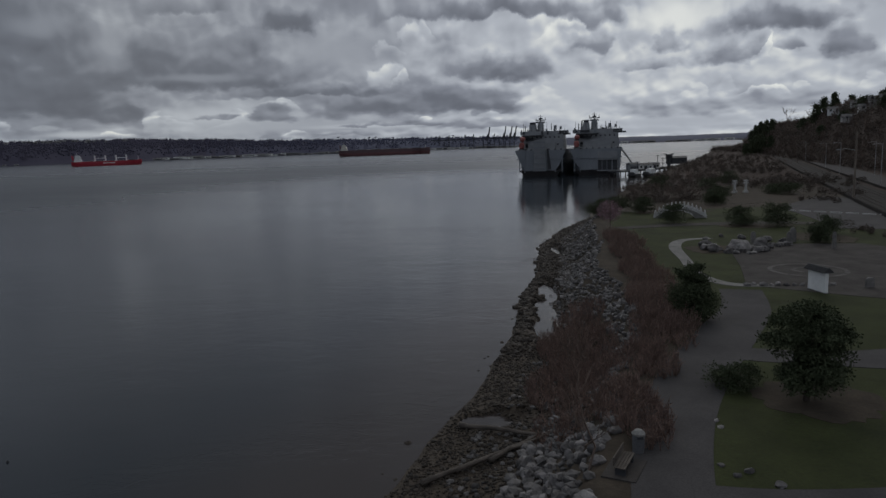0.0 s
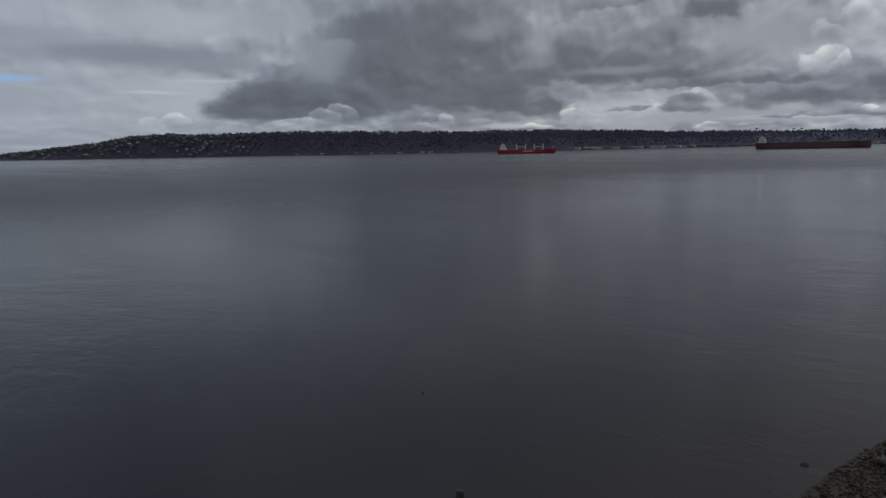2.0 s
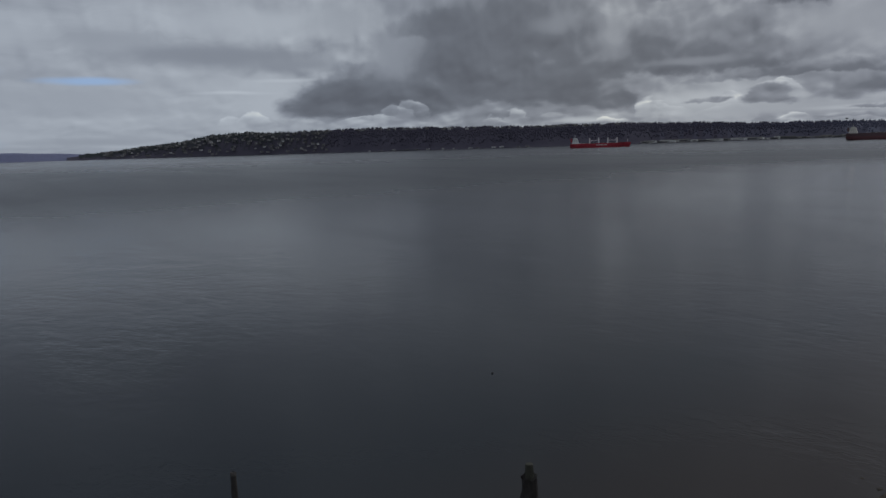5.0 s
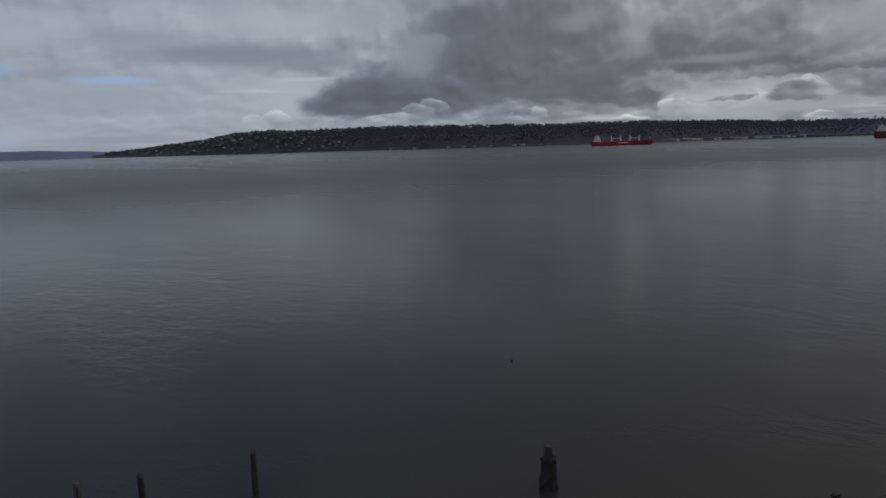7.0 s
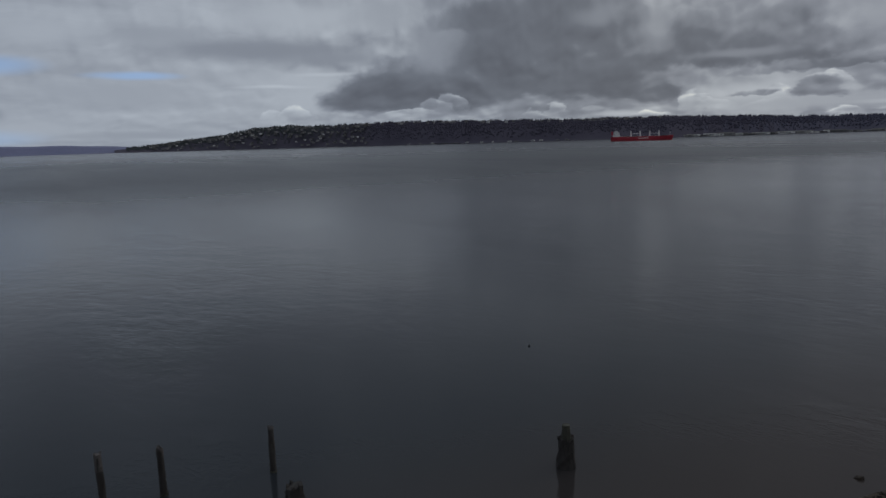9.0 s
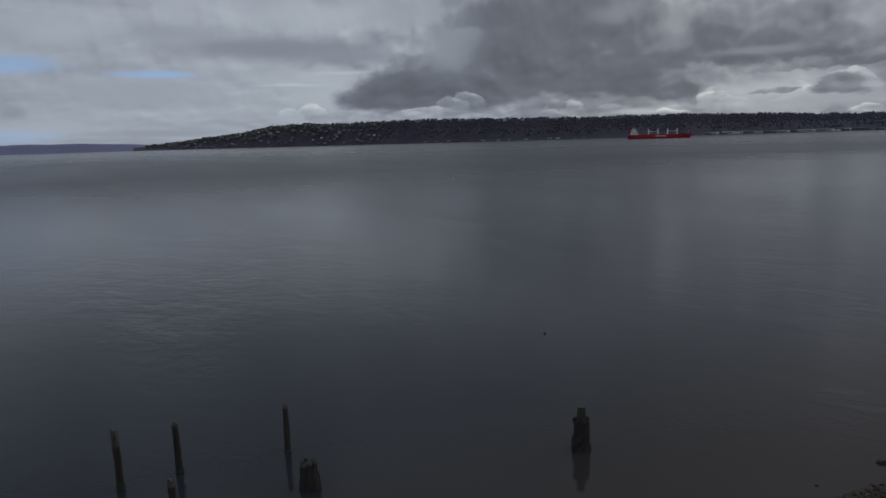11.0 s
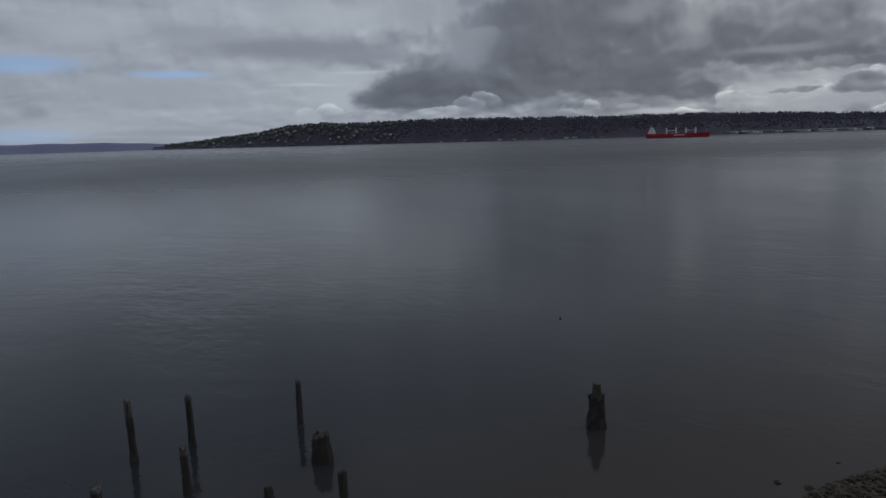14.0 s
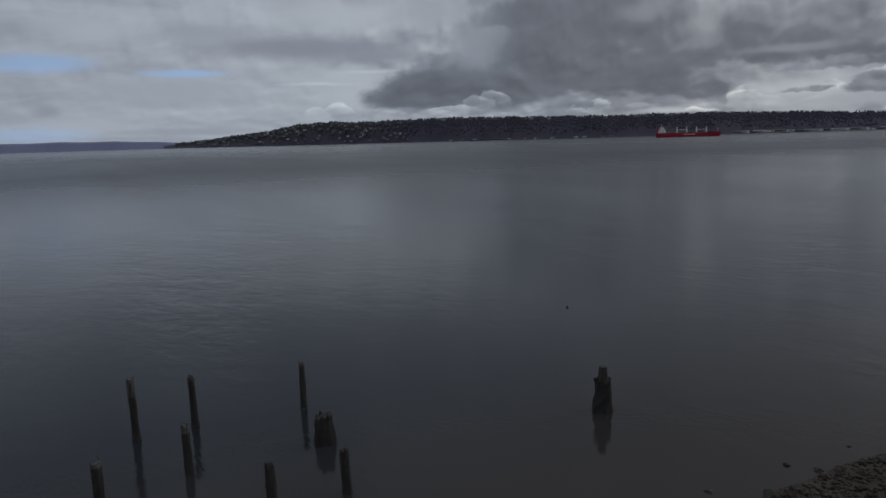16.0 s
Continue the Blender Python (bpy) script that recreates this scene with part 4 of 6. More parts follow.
roro_ship("grey military cargo ship moored stern-on beside its twin, stern port open", bearing(12.2, 424, 12.5), True)


# ---- old pilings in the shallows ----
def piling(label, x, y, top, r, lean_x=0.0, lean_y=0.0, cap=0.35, seed=0, fat=False):
    rng = random.Random(seed)
    p = thing("piling", label, "piling", "old timber pilings", pose(x, y, 0))
    n, body = 10, []
    base = -1.2
    for i in range(9):
        u = i / 8
        z = base + (top - base) * u
        w = r * (1.06 - .16 * u) * (1 + (.12 * math.sin(u * 7 + seed) if fat else 0))
        ring_pts = []
        for j in range(n):
            a = 2 * math.pi * j / n
            rr = w * (1 + rng.uniform(-.09, .09))
            ring_pts.append((lean_x * z / top + rr * math.cos(a), lean_y * z / top + rr * math.sin(a), z + (rng.uniform(-.12, .05) if i == 8 else 0)))
        body.append(ring_pts)
    part("shaft", Build().loft(body), PILE_WOOD, p)
    weed = [[(q[0] * 1.0 + (q[0] - lean_x * q[2] / top) * (.10 + rng.uniform(0, .1)), q[1] + (q[1] - lean_y * q[2] / top) * (.10 + rng.uniform(0, .1)), min(q[2], .6)) for q in rr] for rr in body[:4]]
    part("weed_band", Build().loft(weed), MOSS, p, "dark barnacle and weed band")
    if cap:
        capb = Build()
        t = body[-1]
        capb.loft([[(q[0] + (q[0] - lean_x) * .05 - lean_x * cap / top, q[1] + (q[1] - lean_y) * .05 - lean_y * cap / top, top - cap) for q in t], [(q[0] + (q[0] - lean_x) * .02, q[1] + (q[1] - lean_y) * .02, q[2] + .02) for q in t]])
        part("top", capb, PILE_TOP, p, "bleached splintered top")
    # splinters left standing round the rotted top, and knots on the shaft
    for k in range(4 + seed % 3):
        a, hgt = rng.uniform(0, 6.283), rng.uniform(.08, .26) * (1.6 if cap == .12 else 1)
        q = Vector((lean_x + math.cos(a) * r * .72, lean_y + math.sin(a) * r * .72, top - .08))
        part("splinter", Build().tube([q, q + Vector((rng.gauss(0, .03), rng.gauss(0, .03), hgt * .6)), q + Vector((rng.gauss(0, .06), rng.gauss(0, .06), hgt))], [r * .22, r * .14, .006], 5), PILE_TOP if cap else PILE_WOOD, p)
    for k in range(5):
        a, u = rng.uniform(0, 6.283), rng.uniform(.1, .85)
        q = Vector((lean_x * u + math.cos(a) * r * .92, lean_y * u + math.sin(a) * r * .92, top * u))
        part("barnacle_clump", Build().rock(q, min(r, .2) * rng.uniform(.18, .34), rng), MOSS, p)
    return p


piling("slim dark timber piling with a bleached top standing in water", -30.7, 11.9, 2.85, .165, -.02, -.04, .8, 1)
piling("slim dark timber piling with a grey top standing in water", -30.2, 14.4, 2.45, .165, .2, -.12, .4, 2)
piling("slim dark piling with a splintered white-rimmed top", -28.15, 19.0, 2.2, .16, -.3, .2, .1, 3)
piling("thick short weedy piling stump in shallow water", -24.25, 17.5, 1.25, .46, .08, -.08, 0, 4, True)
piling("slim dark piling leaning in shallow water", -19.9, 15.4, 1.7, .19, -.1, 0, 0, 6)
piling("slim dark piling with rotten top in shallow water", -20.2, 12.5, 2.05, .19, -.1, 0, 0, 7)
piling("dark piling with a pale top beside a taller one", -25.9, 12.1, 2.0, .17, -.05, 0, .3, 8)
piling("weedy piling with splintered branching top", -24.8, 8.4, 2.1, .2, -.05, 0, .12, 9)
stump = piling("thick weedy piling with a narrower broken post on top", -17.2, 28.4, 1.5, .46, .04, -.04, 0, 5, True)
post = Build().loft([[(.04 + q[0], -.04 + q[1], z) for q in ring(.25 - .03 * i, 8)] for i, z in enumerate((1.35, 1.75, 2.15))])
part("broken_post", post, MOSS, stump, "mossy broken post")


# ---- beach stones, riprap and driftwood ----
def boulder_mesh(seed):
    return Build().rock((0, 0, 0), 1.15, random.Random(seed)).mesh("boulder")


def make_riprap():
    rng = random.Random(11)
    bank = thing("riprap_bank", "sloping bank of pale angular riprap boulders above the beach", "rock bank", m=pose(0, 0, 0), kind="structure")
    meshes = [boulder_mesh(40 + i) for i in range(9)]
    for m in meshes:
        m.materials.append(PALE_ROCK)
    singles, rest = 0, Build()
    for k in range(4200):
        y = 24 + 150 * rng.random() ** 1.25
        bw = beach_width(y)
        s = bw - 1.2 + 6.2 * rng.random()
        x = shore_x(y) + s
        # brush hides the middle of the bank
        bare = noise.noise(Vector((x * .16, y * .09, 3)))
        if 46 < y < 70 and s < bw + 2.5 and bare < .3:
            continue
        if y < 42 and s > bw + 1.2 and rng.random() < .5:
            continue
        size = rng.uniform(.14, .34) * (1.35 if y < 42 else 1)
        z = land_z(x, y) + size * .25
        if y < 75 and singles < 300 and rng.random() < .75:
            ob = part("boulder", meshes[singles % 9], PALE_ROCK, bank)
            ob.matrix_basis = Matrix.LocRotScale((x, y, z), Euler((rng.uniform(0, 6), rng.uniform(0, 6), rng.uniform(0, 6))), (size, size * rng.uniform(.7, 1.2), size * rng.uniform(.6, .9)))
            singles += 1
        else:
            rest.stone((x, y, z), size, rng)
    ob = part("loose_boulders", rest, PALE_ROCK, bank)
    ob["kind"] = "stuff"


make_riprap()


def make_cobbles():
    rng = random.Random(12)
    dark = Build()
    for k in range(30000):
        y = 18 + 160 * rng.random() ** 1.7
        s = rng.uniform(-.25, beach_width(y) + 1.0)
        x = shore_x(y) + s
        z = land_z(x, y)
        if in_pool(x, y) and rng.random() < (.86 if y > 60 else .7):
            continue
        if z < -.02 and rng.random() < (.98 if s > 1 else .7):
            continue
        size = rng.uniform(.03, .095) * (1.6 if rng.random() < .08 else 1) * (.8 + y / 75)
        dark.stone((x, y, z + size * .2), size, rng)
    # reef of larger dark boulders along the waterline
    for k in range(620):
        y = rng.uniform(62, 175)
        x = shore_x(y) + rng.gauss(.9, .7)
        if not in_pool(x, y):
            dark.stone((x, y, land_z(x, y) + .05), rng.uniform(.2, .5), rng)
    for k in range(14):
        y = rng.uniform(20, 66)
        x = shore_x(y) - rng.uniform(0, 1.5) ** 1.6
        dark.stone((x, y, -.05), rng.uniform(.1, .28), rng)
    tagged(part("beach_cobbles", dark, DARK_ROCK), "dark wet cobbles covering the low-tide beach", "cobbles", kind="stuff")
    pale = Build()
    for k in range(500):
        y = rng.uniform(26, 60)
        x = shore_x(y) + rng.uniform(3, beach_width(y) + 2)
        size = rng.uniform(.08, .24)
        pale.stone((x, y, land_z(x, y) + size * .3), size, rng)
    tagged(part("pale_stones", pale, PALE_ROCK), "scattered pale stones on the upper beach", "stones", kind="stuff")


make_cobbles()


def shallows_rock(x, y, size, seed):
    rock = Build().rock((0, 0, size * .25), size, random.Random(seed), flat=.7)
    ob = tagged(part("shore_rock", rock, MOSS), "dark weedy rock standing in the shallows", "rock", "rocks in the shallows")
    ob.location = (x, y, max(land_z(x, y), -.12))


for k, (x, y, size) in enumerate(((-10.2, 24.3, .2), (-9.2, 25.6, .13), (-8.5, 25.6, .28), (-7.3, 29.1, .15), (-8.0, 26.5, .2), (-6.7, 30.6, .14))):
    shallows_rock(x, y, size, 300 + k)


def log(label, x0, y0, x1, y1, r, seed):
    rng = random.Random(seed)
    pts = []
    for i in range(9):
        u = i / 8
        x, y = x0 + (x1 - x0) * u, y0 + (y1 - y0) * u
        pts.append((x + rng.uniform(-.08, .08), y + rng.uniform(-.08, .08), land_z(x, y) + r * .9 + .15))
    b = Build().tube(pts, [r * (1.1 - .5 * i / 8) * rng.uniform(.9, 1.1) for i in range(9)], 8)
    return tagged(part("driftwood_log", b, DRIFTWOOD, smooth=True), label, "log", "driftwood logs")


log("long weathered driftwood log lying across dark shingle", -2.0, 38.2, 6.1, 42.6, .17, 1)
log("weathered driftwood log beside a tide pool", 0.4, 46.6, 6.0, 42.4, .19, 2)
log("short driftwood log on the beach", 2.2, 40.0, 5.6, 43.2, .14, 3)
log("thin grey driftwood pole on the bank", 8.0, 45.0, 13.5, 50.5, .12, 4)


# ---- plants ----
def twig_tree(b, base, height, rng, spread_=0.5, r=0.03, depth=3, kids=3):
    """A leafless branching plant, added to one mesh."""
    def grow(p, d, length, rad, level):
        mid = p + d * length * .5 + Vector((rng.gauss(0, .06), rng.gauss(0, .06), 0)) * length
        end = p + d * length
        b.tube([p, mid, end], [rad, rad * .8, rad * .55], 3, caps=False)
        if level <= 0:
            return
        for _ in range(kids):
            nd = (d + Vector((rng.gauss(0, spread_), rng.gauss(0, spread_), rng.gauss(.15, spread_ * .5)))).normalized()
            start = p + (end - p) * rng.uniform(.5, 1.0)
            grow(start, nd, length * rng.uniform(.5, .8), rad * .55, level - 1)
    grow(Vector(base), Vector((rng.gauss(0, .08), rng.gauss(0, .08), 1)).normalized(), height * .45, r, depth)


def thicket(name, label, mat, spots, seed, category="shrubs"):
    """Leafless brush: many upright stems with side twigs, over a few patches (x, y, rx, ry, count, height)."""
    rng = random.Random(seed)
    b = Build()
    for cx, cy, rx, ry, count, height in spots:
        for _ in range(count):
            a, q = rng.uniform(0, 6.283), math.sqrt(rng.random())
            x, y = cx + math.cos(a) * rx * q, cy + math.sin(a) * ry * q
            z = land_z(x, y)
            h = height * rng.uniform(.5, 1.1) * (1 - .35 * q * q)
            for _s in range(3):
                d = Vector((rng.gauss(0, .28), rng.gauss(0, .28), 1)).normalized()
                p = Vector((x, y, z))
                e = p + d * h * rng.uniform(.6, 1)
                b.tube([p, e], [.028, .012], 3, caps=False)
                for _t in range(4):
                    o = p + (e - p) * rng.uniform(.3, .95)
                    t = o + Vector((rng.gauss(0, .3), rng.gauss(0, .3), rng.uniform(.15, .5))) * h * .35
                    b.tube([o, t], [.018, .008], 3, caps=False)
    return tagged(part(name, b, mat), label, category, kind="stuff")


thicket("dogwood_thicket", "leafless red-brown dogwood thicket on the bank", TWIG,
        [(9.0, 51, 3.4, 6, 420, 1.9), (11.4, 61, 3.4, 8, 520, 2.0), (7.2, 42.5, 2.2, 4, 130, 1.4), (10.2, 38.5, 1.8, 6, 330, 1.8), (13.6, 47.5, 2.2, 4.5, 260, 1.7),
         (17.0, 55, 2.2, 6, 260, 1.8), (13.6, 72, 2.6, 6, 260, 1.6)], 21)
thicket("upper_thicket", "leafless red-brown shrubs between bank and lawn", TWIG,
        [(19.5, 64, 2.6, 7, 330, 2.2), (22.5, 78, 2.4, 8, 330, 2.0), (24.5, 92, 2.2, 9, 280, 2.0), (27.0, 106, 2.6, 8, 260, 2.2), (18.6, 57, 2.0, 4, 150, 2.0)], 22)
def scrub(name, label, spots, seed, mat):
    """Rounded clumps of small dark leaves and twigs over patches (x, y, rx, ry, clumps, height)."""
    rng = random.Random(seed)
    b = Build()
    for cx, cy, rx, ry, count, height in spots:
        for _ in range(count):
            a, q = rng.uniform(0, 6.283), math.sqrt(rng.random())
            x, y = cx + math.cos(a) * rx * q, cy + math.sin(a) * ry * q
            z = land_z(x, y)
            if z < 1.0:
                continue
            h = height * rng.uniform(.35, 1.1)
            w = h * rng.uniform(.45, .8)
            for _t in range(70):
                d = Vector((rng.gauss(0, 1), rng.gauss(0, 1), rng.gauss(0, 1))).normalized() * rng.random() ** .35
                b.tuft((x + d.x * w, y + d.y * w, z + h * .5 + d.z * h * .5), .06 * height + .1, rng, 2)
    return tagged(part(name, b, mat), label, "scrub", kind="stuff")


scrub("shore_scrub", "dark scrub and bramble along the shore beyond the park", 
      [(52, 178, 9, 16, 60, 2.2), (66, 212, 12, 24, 90, 2.4), (88, 258, 17, 30, 110, 2.4), (126, 325, 26, 44, 150, 2.6), (100, 214, 12, 18, 60, 3.0), (156, 400, 30, 55, 170, 2.6), (205, 520, 34, 80, 180, 2.4), (300, 740, 50, 130, 150, 2.6), (345, 850, 34, 90, 170, 3.4),
       (60, 176, 6, 8, 16, 2.0), (86, 160, 5, 6, 14, 1.6), (99, 176, 6, 12, 26, 1.8), (116, 215, 6, 18, 40, 2.2), (66, 104, 4, 9, 18, 1.4), (88, 118, 3, 9, 16, 1.2), (128, 240, 8, 24, 40, 2.4)], 23, SCRUB)
thicket("brown_saplings", "brown leafless saplings in the shore scrub", GREY_TWIG,
        [(60, 195, 14, 24, 120, 4.5), (90, 260, 20, 34, 130, 6.0), (130, 335, 30, 44, 160, 4.5), (170, 420, 30, 60, 150, 4.5)], 24)


def evergreen(label, x, y, height, width, seed, conical=0.6, tufts=1500, size=0.3, group="evergreens in the park", name="evergreen_tree"):
    rng = random.Random(seed)
    z = land_z(x, y)
    tree = thing(name, label, "tree", group, pose(x, y, z))
    trunk = Build().tube([(0, 0, -.3), (.05, .03, height * .4), (0, .05, height * .92)], [.045 * height * .5, .03 * height * .5, .02], 7)
    limbs = [(rng.uniform(.1, .92), rng.uniform(0, 6.283)) for _ in range(int(16 + height * 5))]
    crown = Build()
    per = max(4, tufts // len(limbs))
    for u, a in limbs:
        reach = width / 2 * ((1 - u) ** conical * .95 + .12) * rng.uniform(.6, 1.12) * ease(-.12, .18, u)
        p = Vector((0, 0, height * u * .93))
        e = p + Vector((math.cos(a) * reach, math.sin(a) * reach, height * rng.uniform(-.02, .09)))
        trunk.tube([p, (p + e) / 2 + Vector((0, 0, .05)), e], [.05, .035, .012], 4, caps=False)
        for _ in range(per):
            q = rng.random() ** .6
            o = p + (e - p) * q + Vector((rng.gauss(0, 1), rng.gauss(0, 1), rng.gauss(0, .6))) * reach * .22
            crown.tuft(o, size, rng, 4)
    part("trunk", trunk, BARK, tree)
    part("crown", crown, NEEDLE, tree)
    return tree


def pad_pine(label, x, y, pads, seed, leaf=.15):
    """A garden pine: a bent trunk with limbs that carry flat pads of needles (x, y, z, radius, thickness)."""
    rng = random.Random(seed)
    tree = thing("pine_tree", label, "tree", "evergreens in the park", pose(x, y, land_z(x, y)))
    top = max(p[2] for p in pads)
    trunk = Build().tube([(0, 0, -.3), (.15, .1, top * .3), (-.1, .05, top * .65), (.05, 0, top * .98)], [.2, .16, .11, .04], 8)
    for px, py, pz, r, th in pads:
        trunk.tube([(0, 0, max(pz - .7, .3)), (px * .5, py * .5, pz - .25), (px, py, pz - .05)], [.08, .055, .02], 5, caps=False)
    part("trunk", trunk, BARK, tree)
    for px, py, pz, r, th in pads:
        b = Build()
        knobs = [(rng.uniform(0, 6.283), rng.random() ** .5) for _ in range(int(9 + r * 9))]
        for a, q in knobs:
            kx, ky = px + math.cos(a) * r * q, py + math.sin(a) * r * q
            kz = pz + th * (1 - q * q) * .6 + rng.uniform(-.1, .1)
            for _ in range(42):
                d = Vector((rng.gauss(0, 1), rng.gauss(0, 1), rng.gauss(0, 1))).normalized() * rng.random() ** .4
                b.tuft((kx + d.x * .5, ky + d.y * .5, kz + d.z * th * .5), leaf, rng, 3)
        part("needle_pad", b, NEEDLE, tree)
    return tree


pad_pine("spreading dark green pine with layered pads on a lawn mound", 20.6, 38.8,
         [(0, 0, 5.0, 1.3, .9), (-1.0, .2, 4.5, 1.0, .7), (1.1, .1, 4.4, 1.0, .7), (-1.8, -.2, 3.7, .8, .6), (1.7, -.3, 3.8, .8, .6), (.2, -.6, 4.0, 1.2, .8),
          (-.4, .3, 2.9, 1.4, .9), (.8, -.3, 2.7, 1.4, .9), (.2, -.7, 2.0, 1.5, .9), (-.8, -.4, 1.5, 1.2, .8), (1.0, .3, 1.5, 1.2, .8), (.1, -.3, 1.0, 1.5, .8)], 31)
evergreen("dense dark green evergreen beside the path", 20.4, 57.5, 5.4, 3.9, 32, .45, 6500, .14)
evergreen("low dark evergreen shrub on the lawn", 17.7, 41.5, 1.3, 3.4, 37, .25, 1500, .12, name="evergreen_shrub")
for k, (x, y, h, w) in enumerate(((31.5, 143, 3.8, 6.0), (37, 150, 3.6, 6.5), (42, 147, 3.4, 5.5), (41.8, 127.5, 3.6, 6.2), (51.2, 121, 3.6, 5.4), (56.5, 118, 4.0, 6.0),
                                  (62, 160, 3.6, 5.0), (65, 168, 3.2, 5.5), (90, 182, 3.0, 8.0), (58, 106, 3.2, 5.2), (53, 98, 2.6, 3.2), (73, 184, 2.6, 7), (88, 186, 2.4, 8), (78, 206, 4, 8), (66, 215, 4.4, 8), (92, 226, 4.6, 9))):
    evergreen("rounded dark evergreen bush in the park", x, y, h, w, 60 + k, .3, 2600, .13, name="evergreen_shrub")


def bare_tree(label, x, y, height, seed, r=.09, mat=None, group="leafless trees", depth=4, crown=None):
    rng = random.Random(seed)
    z = land_z(x, y)
    tree = thing("bare_tree", label, "tree", group, pose(x, y, z))
    b = Build()
    twig_tree(b, (0, 0, -.2), height, rng, .42, r, depth, 3)
    part("branch_crown", b, mat or GREY_TWIG, tree)
    if crown:
        c = Build()
        for _ in range(900):
            d = Vector((rng.gauss(0, 1), rng.gauss(0, 1), rng.gauss(0, 1))).normalized() * rng.random() ** .4
            c.tuft((d.x * height * .42, d.y * height * .42, height * .6 + d.z * height * .36), .16, rng, 3)
        part("crown", c, crown, tree)
    return tree


bare_tree("slender leafless alder on the bank", 6.3, 31.2, 6.5, 71, .08, depth=4)
bare_tree("slender leafless alder above the beach", 8.8, 48.0, 5.5, 72, .06, depth=4)
bare_tree("small leafless alder among red brush", 10.4, 56.0, 5.0, 73, .06, depth=4)
bare_tree("ornamental cherry tree with faded pink blossom", 28.5, 121, 5.4, 74, .10, depth=4, crown=BLOSSOM, group="blossom")


# ---- the park: paths, plaza, walls, stones ----
def ribbon(name, label, mat, pts, z, thick=.12):
    """A flat path along (x, y, width)."""
    b = Build()
    k = len(pts)
    left, right = [], []
    for i, (x, y, w) in enumerate(pts):
        d = Vector((pts[min(i + 1, k - 1)][0] - pts[max(i - 1, 0)][0], pts[min(i + 1, k - 1)][1] - pts[max(i - 1, 0)][1], 0)).normalized()
        s = Vector((-d.y, d.x, 0))
        left.append((x + s.x * w / 2, y + s.y * w / 2))
        right.append((x - s.x * w / 2, y - s.y * w / 2))
    rings = [[(l[0], l[1], z - thick), (r[0], r[1], z - thick), (r[0], r[1], z), (l[0], l[1], z)] for l, r in zip(left, right)]
    b.loft(rings)
    return tagged(part(name, b, mat), label, "path", kind="structure")


def curve(pts, n=6):
    """Catmull-Rom through (x, y, width)."""
    out = []
    p = [pts[0]] + list(pts) + [pts[-1]]
    for i in range(1, len(p) - 2):
        for j in range(n):
            t = j / n
            out.append(tuple(.5 * (2 * b + (c - a) * t + (2 * a - 5 * b + 4 * c - d) * t * t + (3 * b - a - 3 * c + d) * t ** 3) for a, b, c, d in zip(p[i - 1], p[i], p[i + 1], p[i + 2])))
    return out + [pts[-1]]


ribbon("path_shore", "grey asphalt path curving along the shore lawn", ASPHALT, curve([(6.5, 14, 3.4), (8.4, 24, 3.4), (10.6, 32, 3.8), (13.4, 39, 4.2), (17.2, 46, 4.6), (22.3, 54, 4.6), (26.6, 61, 4.2), (29.5, 69, 4.0)]), 4.63)
ribbon("path_branch", "grey asphalt side path across the lawn", ASPHALT, curve([(19.5, 48.4, 3.2), (25, 46.6, 3.2), (31, 45.8, 4.4), (40, 48, 4.4), (60, 55, 4.4)]), 4.636)
ribbon("path_front", "grey asphalt side path", ASPHALT, curve([(10.2, 27.5, 3.6), (16, 26.6, 3.6), (30, 27, 3.6)]), 4.642)
ribbon("concrete_walk", "curving pale concrete walk beside the lawn", CONCRETE, curve([(40.5, 106, 1.2), (35.6, 104.5, 1.6), (32.4, 98, 1.7), (30.4, 88, 1.4), (28.4, 78, 1.4), (29.4, 72, 1.5), (33.5, 70.3, 1.2)]), 4.65)
ribbon("gravel_walk", "gravel walk behind the lawn", GRAVEL, curve([(30, 122, 3), (44, 124, 4), (60, 122, 4), (74, 112, 5)]), 4.632)
plaza = Build().prism([(31, 71), (38, 65), (48, 58), (62, 62), (64, 80), (58, 96), (44, 99), (38, 92), (35, 82)], 4.3, 4.628)
tagged(part("plaza", plaza, GRAVEL), "grey paved garden plaza", "plaza", kind="structure")
for r0, r1, zt in ((3.7, 4.2, 4.656), (1.3, 1.8, 4.656)):
    circ = Build()
    circ.loft([ring(r0, 40, zt, 41, 78), ring(r1, 40, zt, 41, 78)], caps=False)
    tagged(part("paving_ring", circ, WORN_PAVING), "pale stone ring inlaid in the plaza", "paving", "paving rings", kind="structure")
lot = Build().prism([(64, 112), (84, 104), (104, 150), (92, 172), (72, 150)], 4.3, 4.64)
tagged(part("parking_lot", lot, ASPHALT), "grey asphalt parking lot", "parking lot", kind="structure")
# low pale bars added in place of the sky's reflection in puddles
for k in range(9):
    x, y = 70 + k * 1.9, 141.2 - k * 2.2
    stop = Build().box(-1.1, -.12, 0, 1.1, .12, .16)
    ob = tagged(part("wheel_stop", stop, WHITE_STONE), "low pale bar on asphalt in place of a puddle's bright streak", "wheel stop", "parking wheel stops")
    ob.matrix_world = pose(x, y, 4.64, 0, 0, -48)


def planting_bed(x, y, rx, ry, seed, z=4.618):
    rng = random.Random(seed)
    pts = [(x + math.cos(a) * rx * q, y + math.sin(a) * ry * q) for a, q in ((k * .157, rng.uniform(.85, 1.12)) for k in range(40))]
    tagged(part("planting_bed", Build().prism(pts, z - .2, z), SOIL), "brown mulched planting bed", "planting bed", "planting beds", kind="structure")


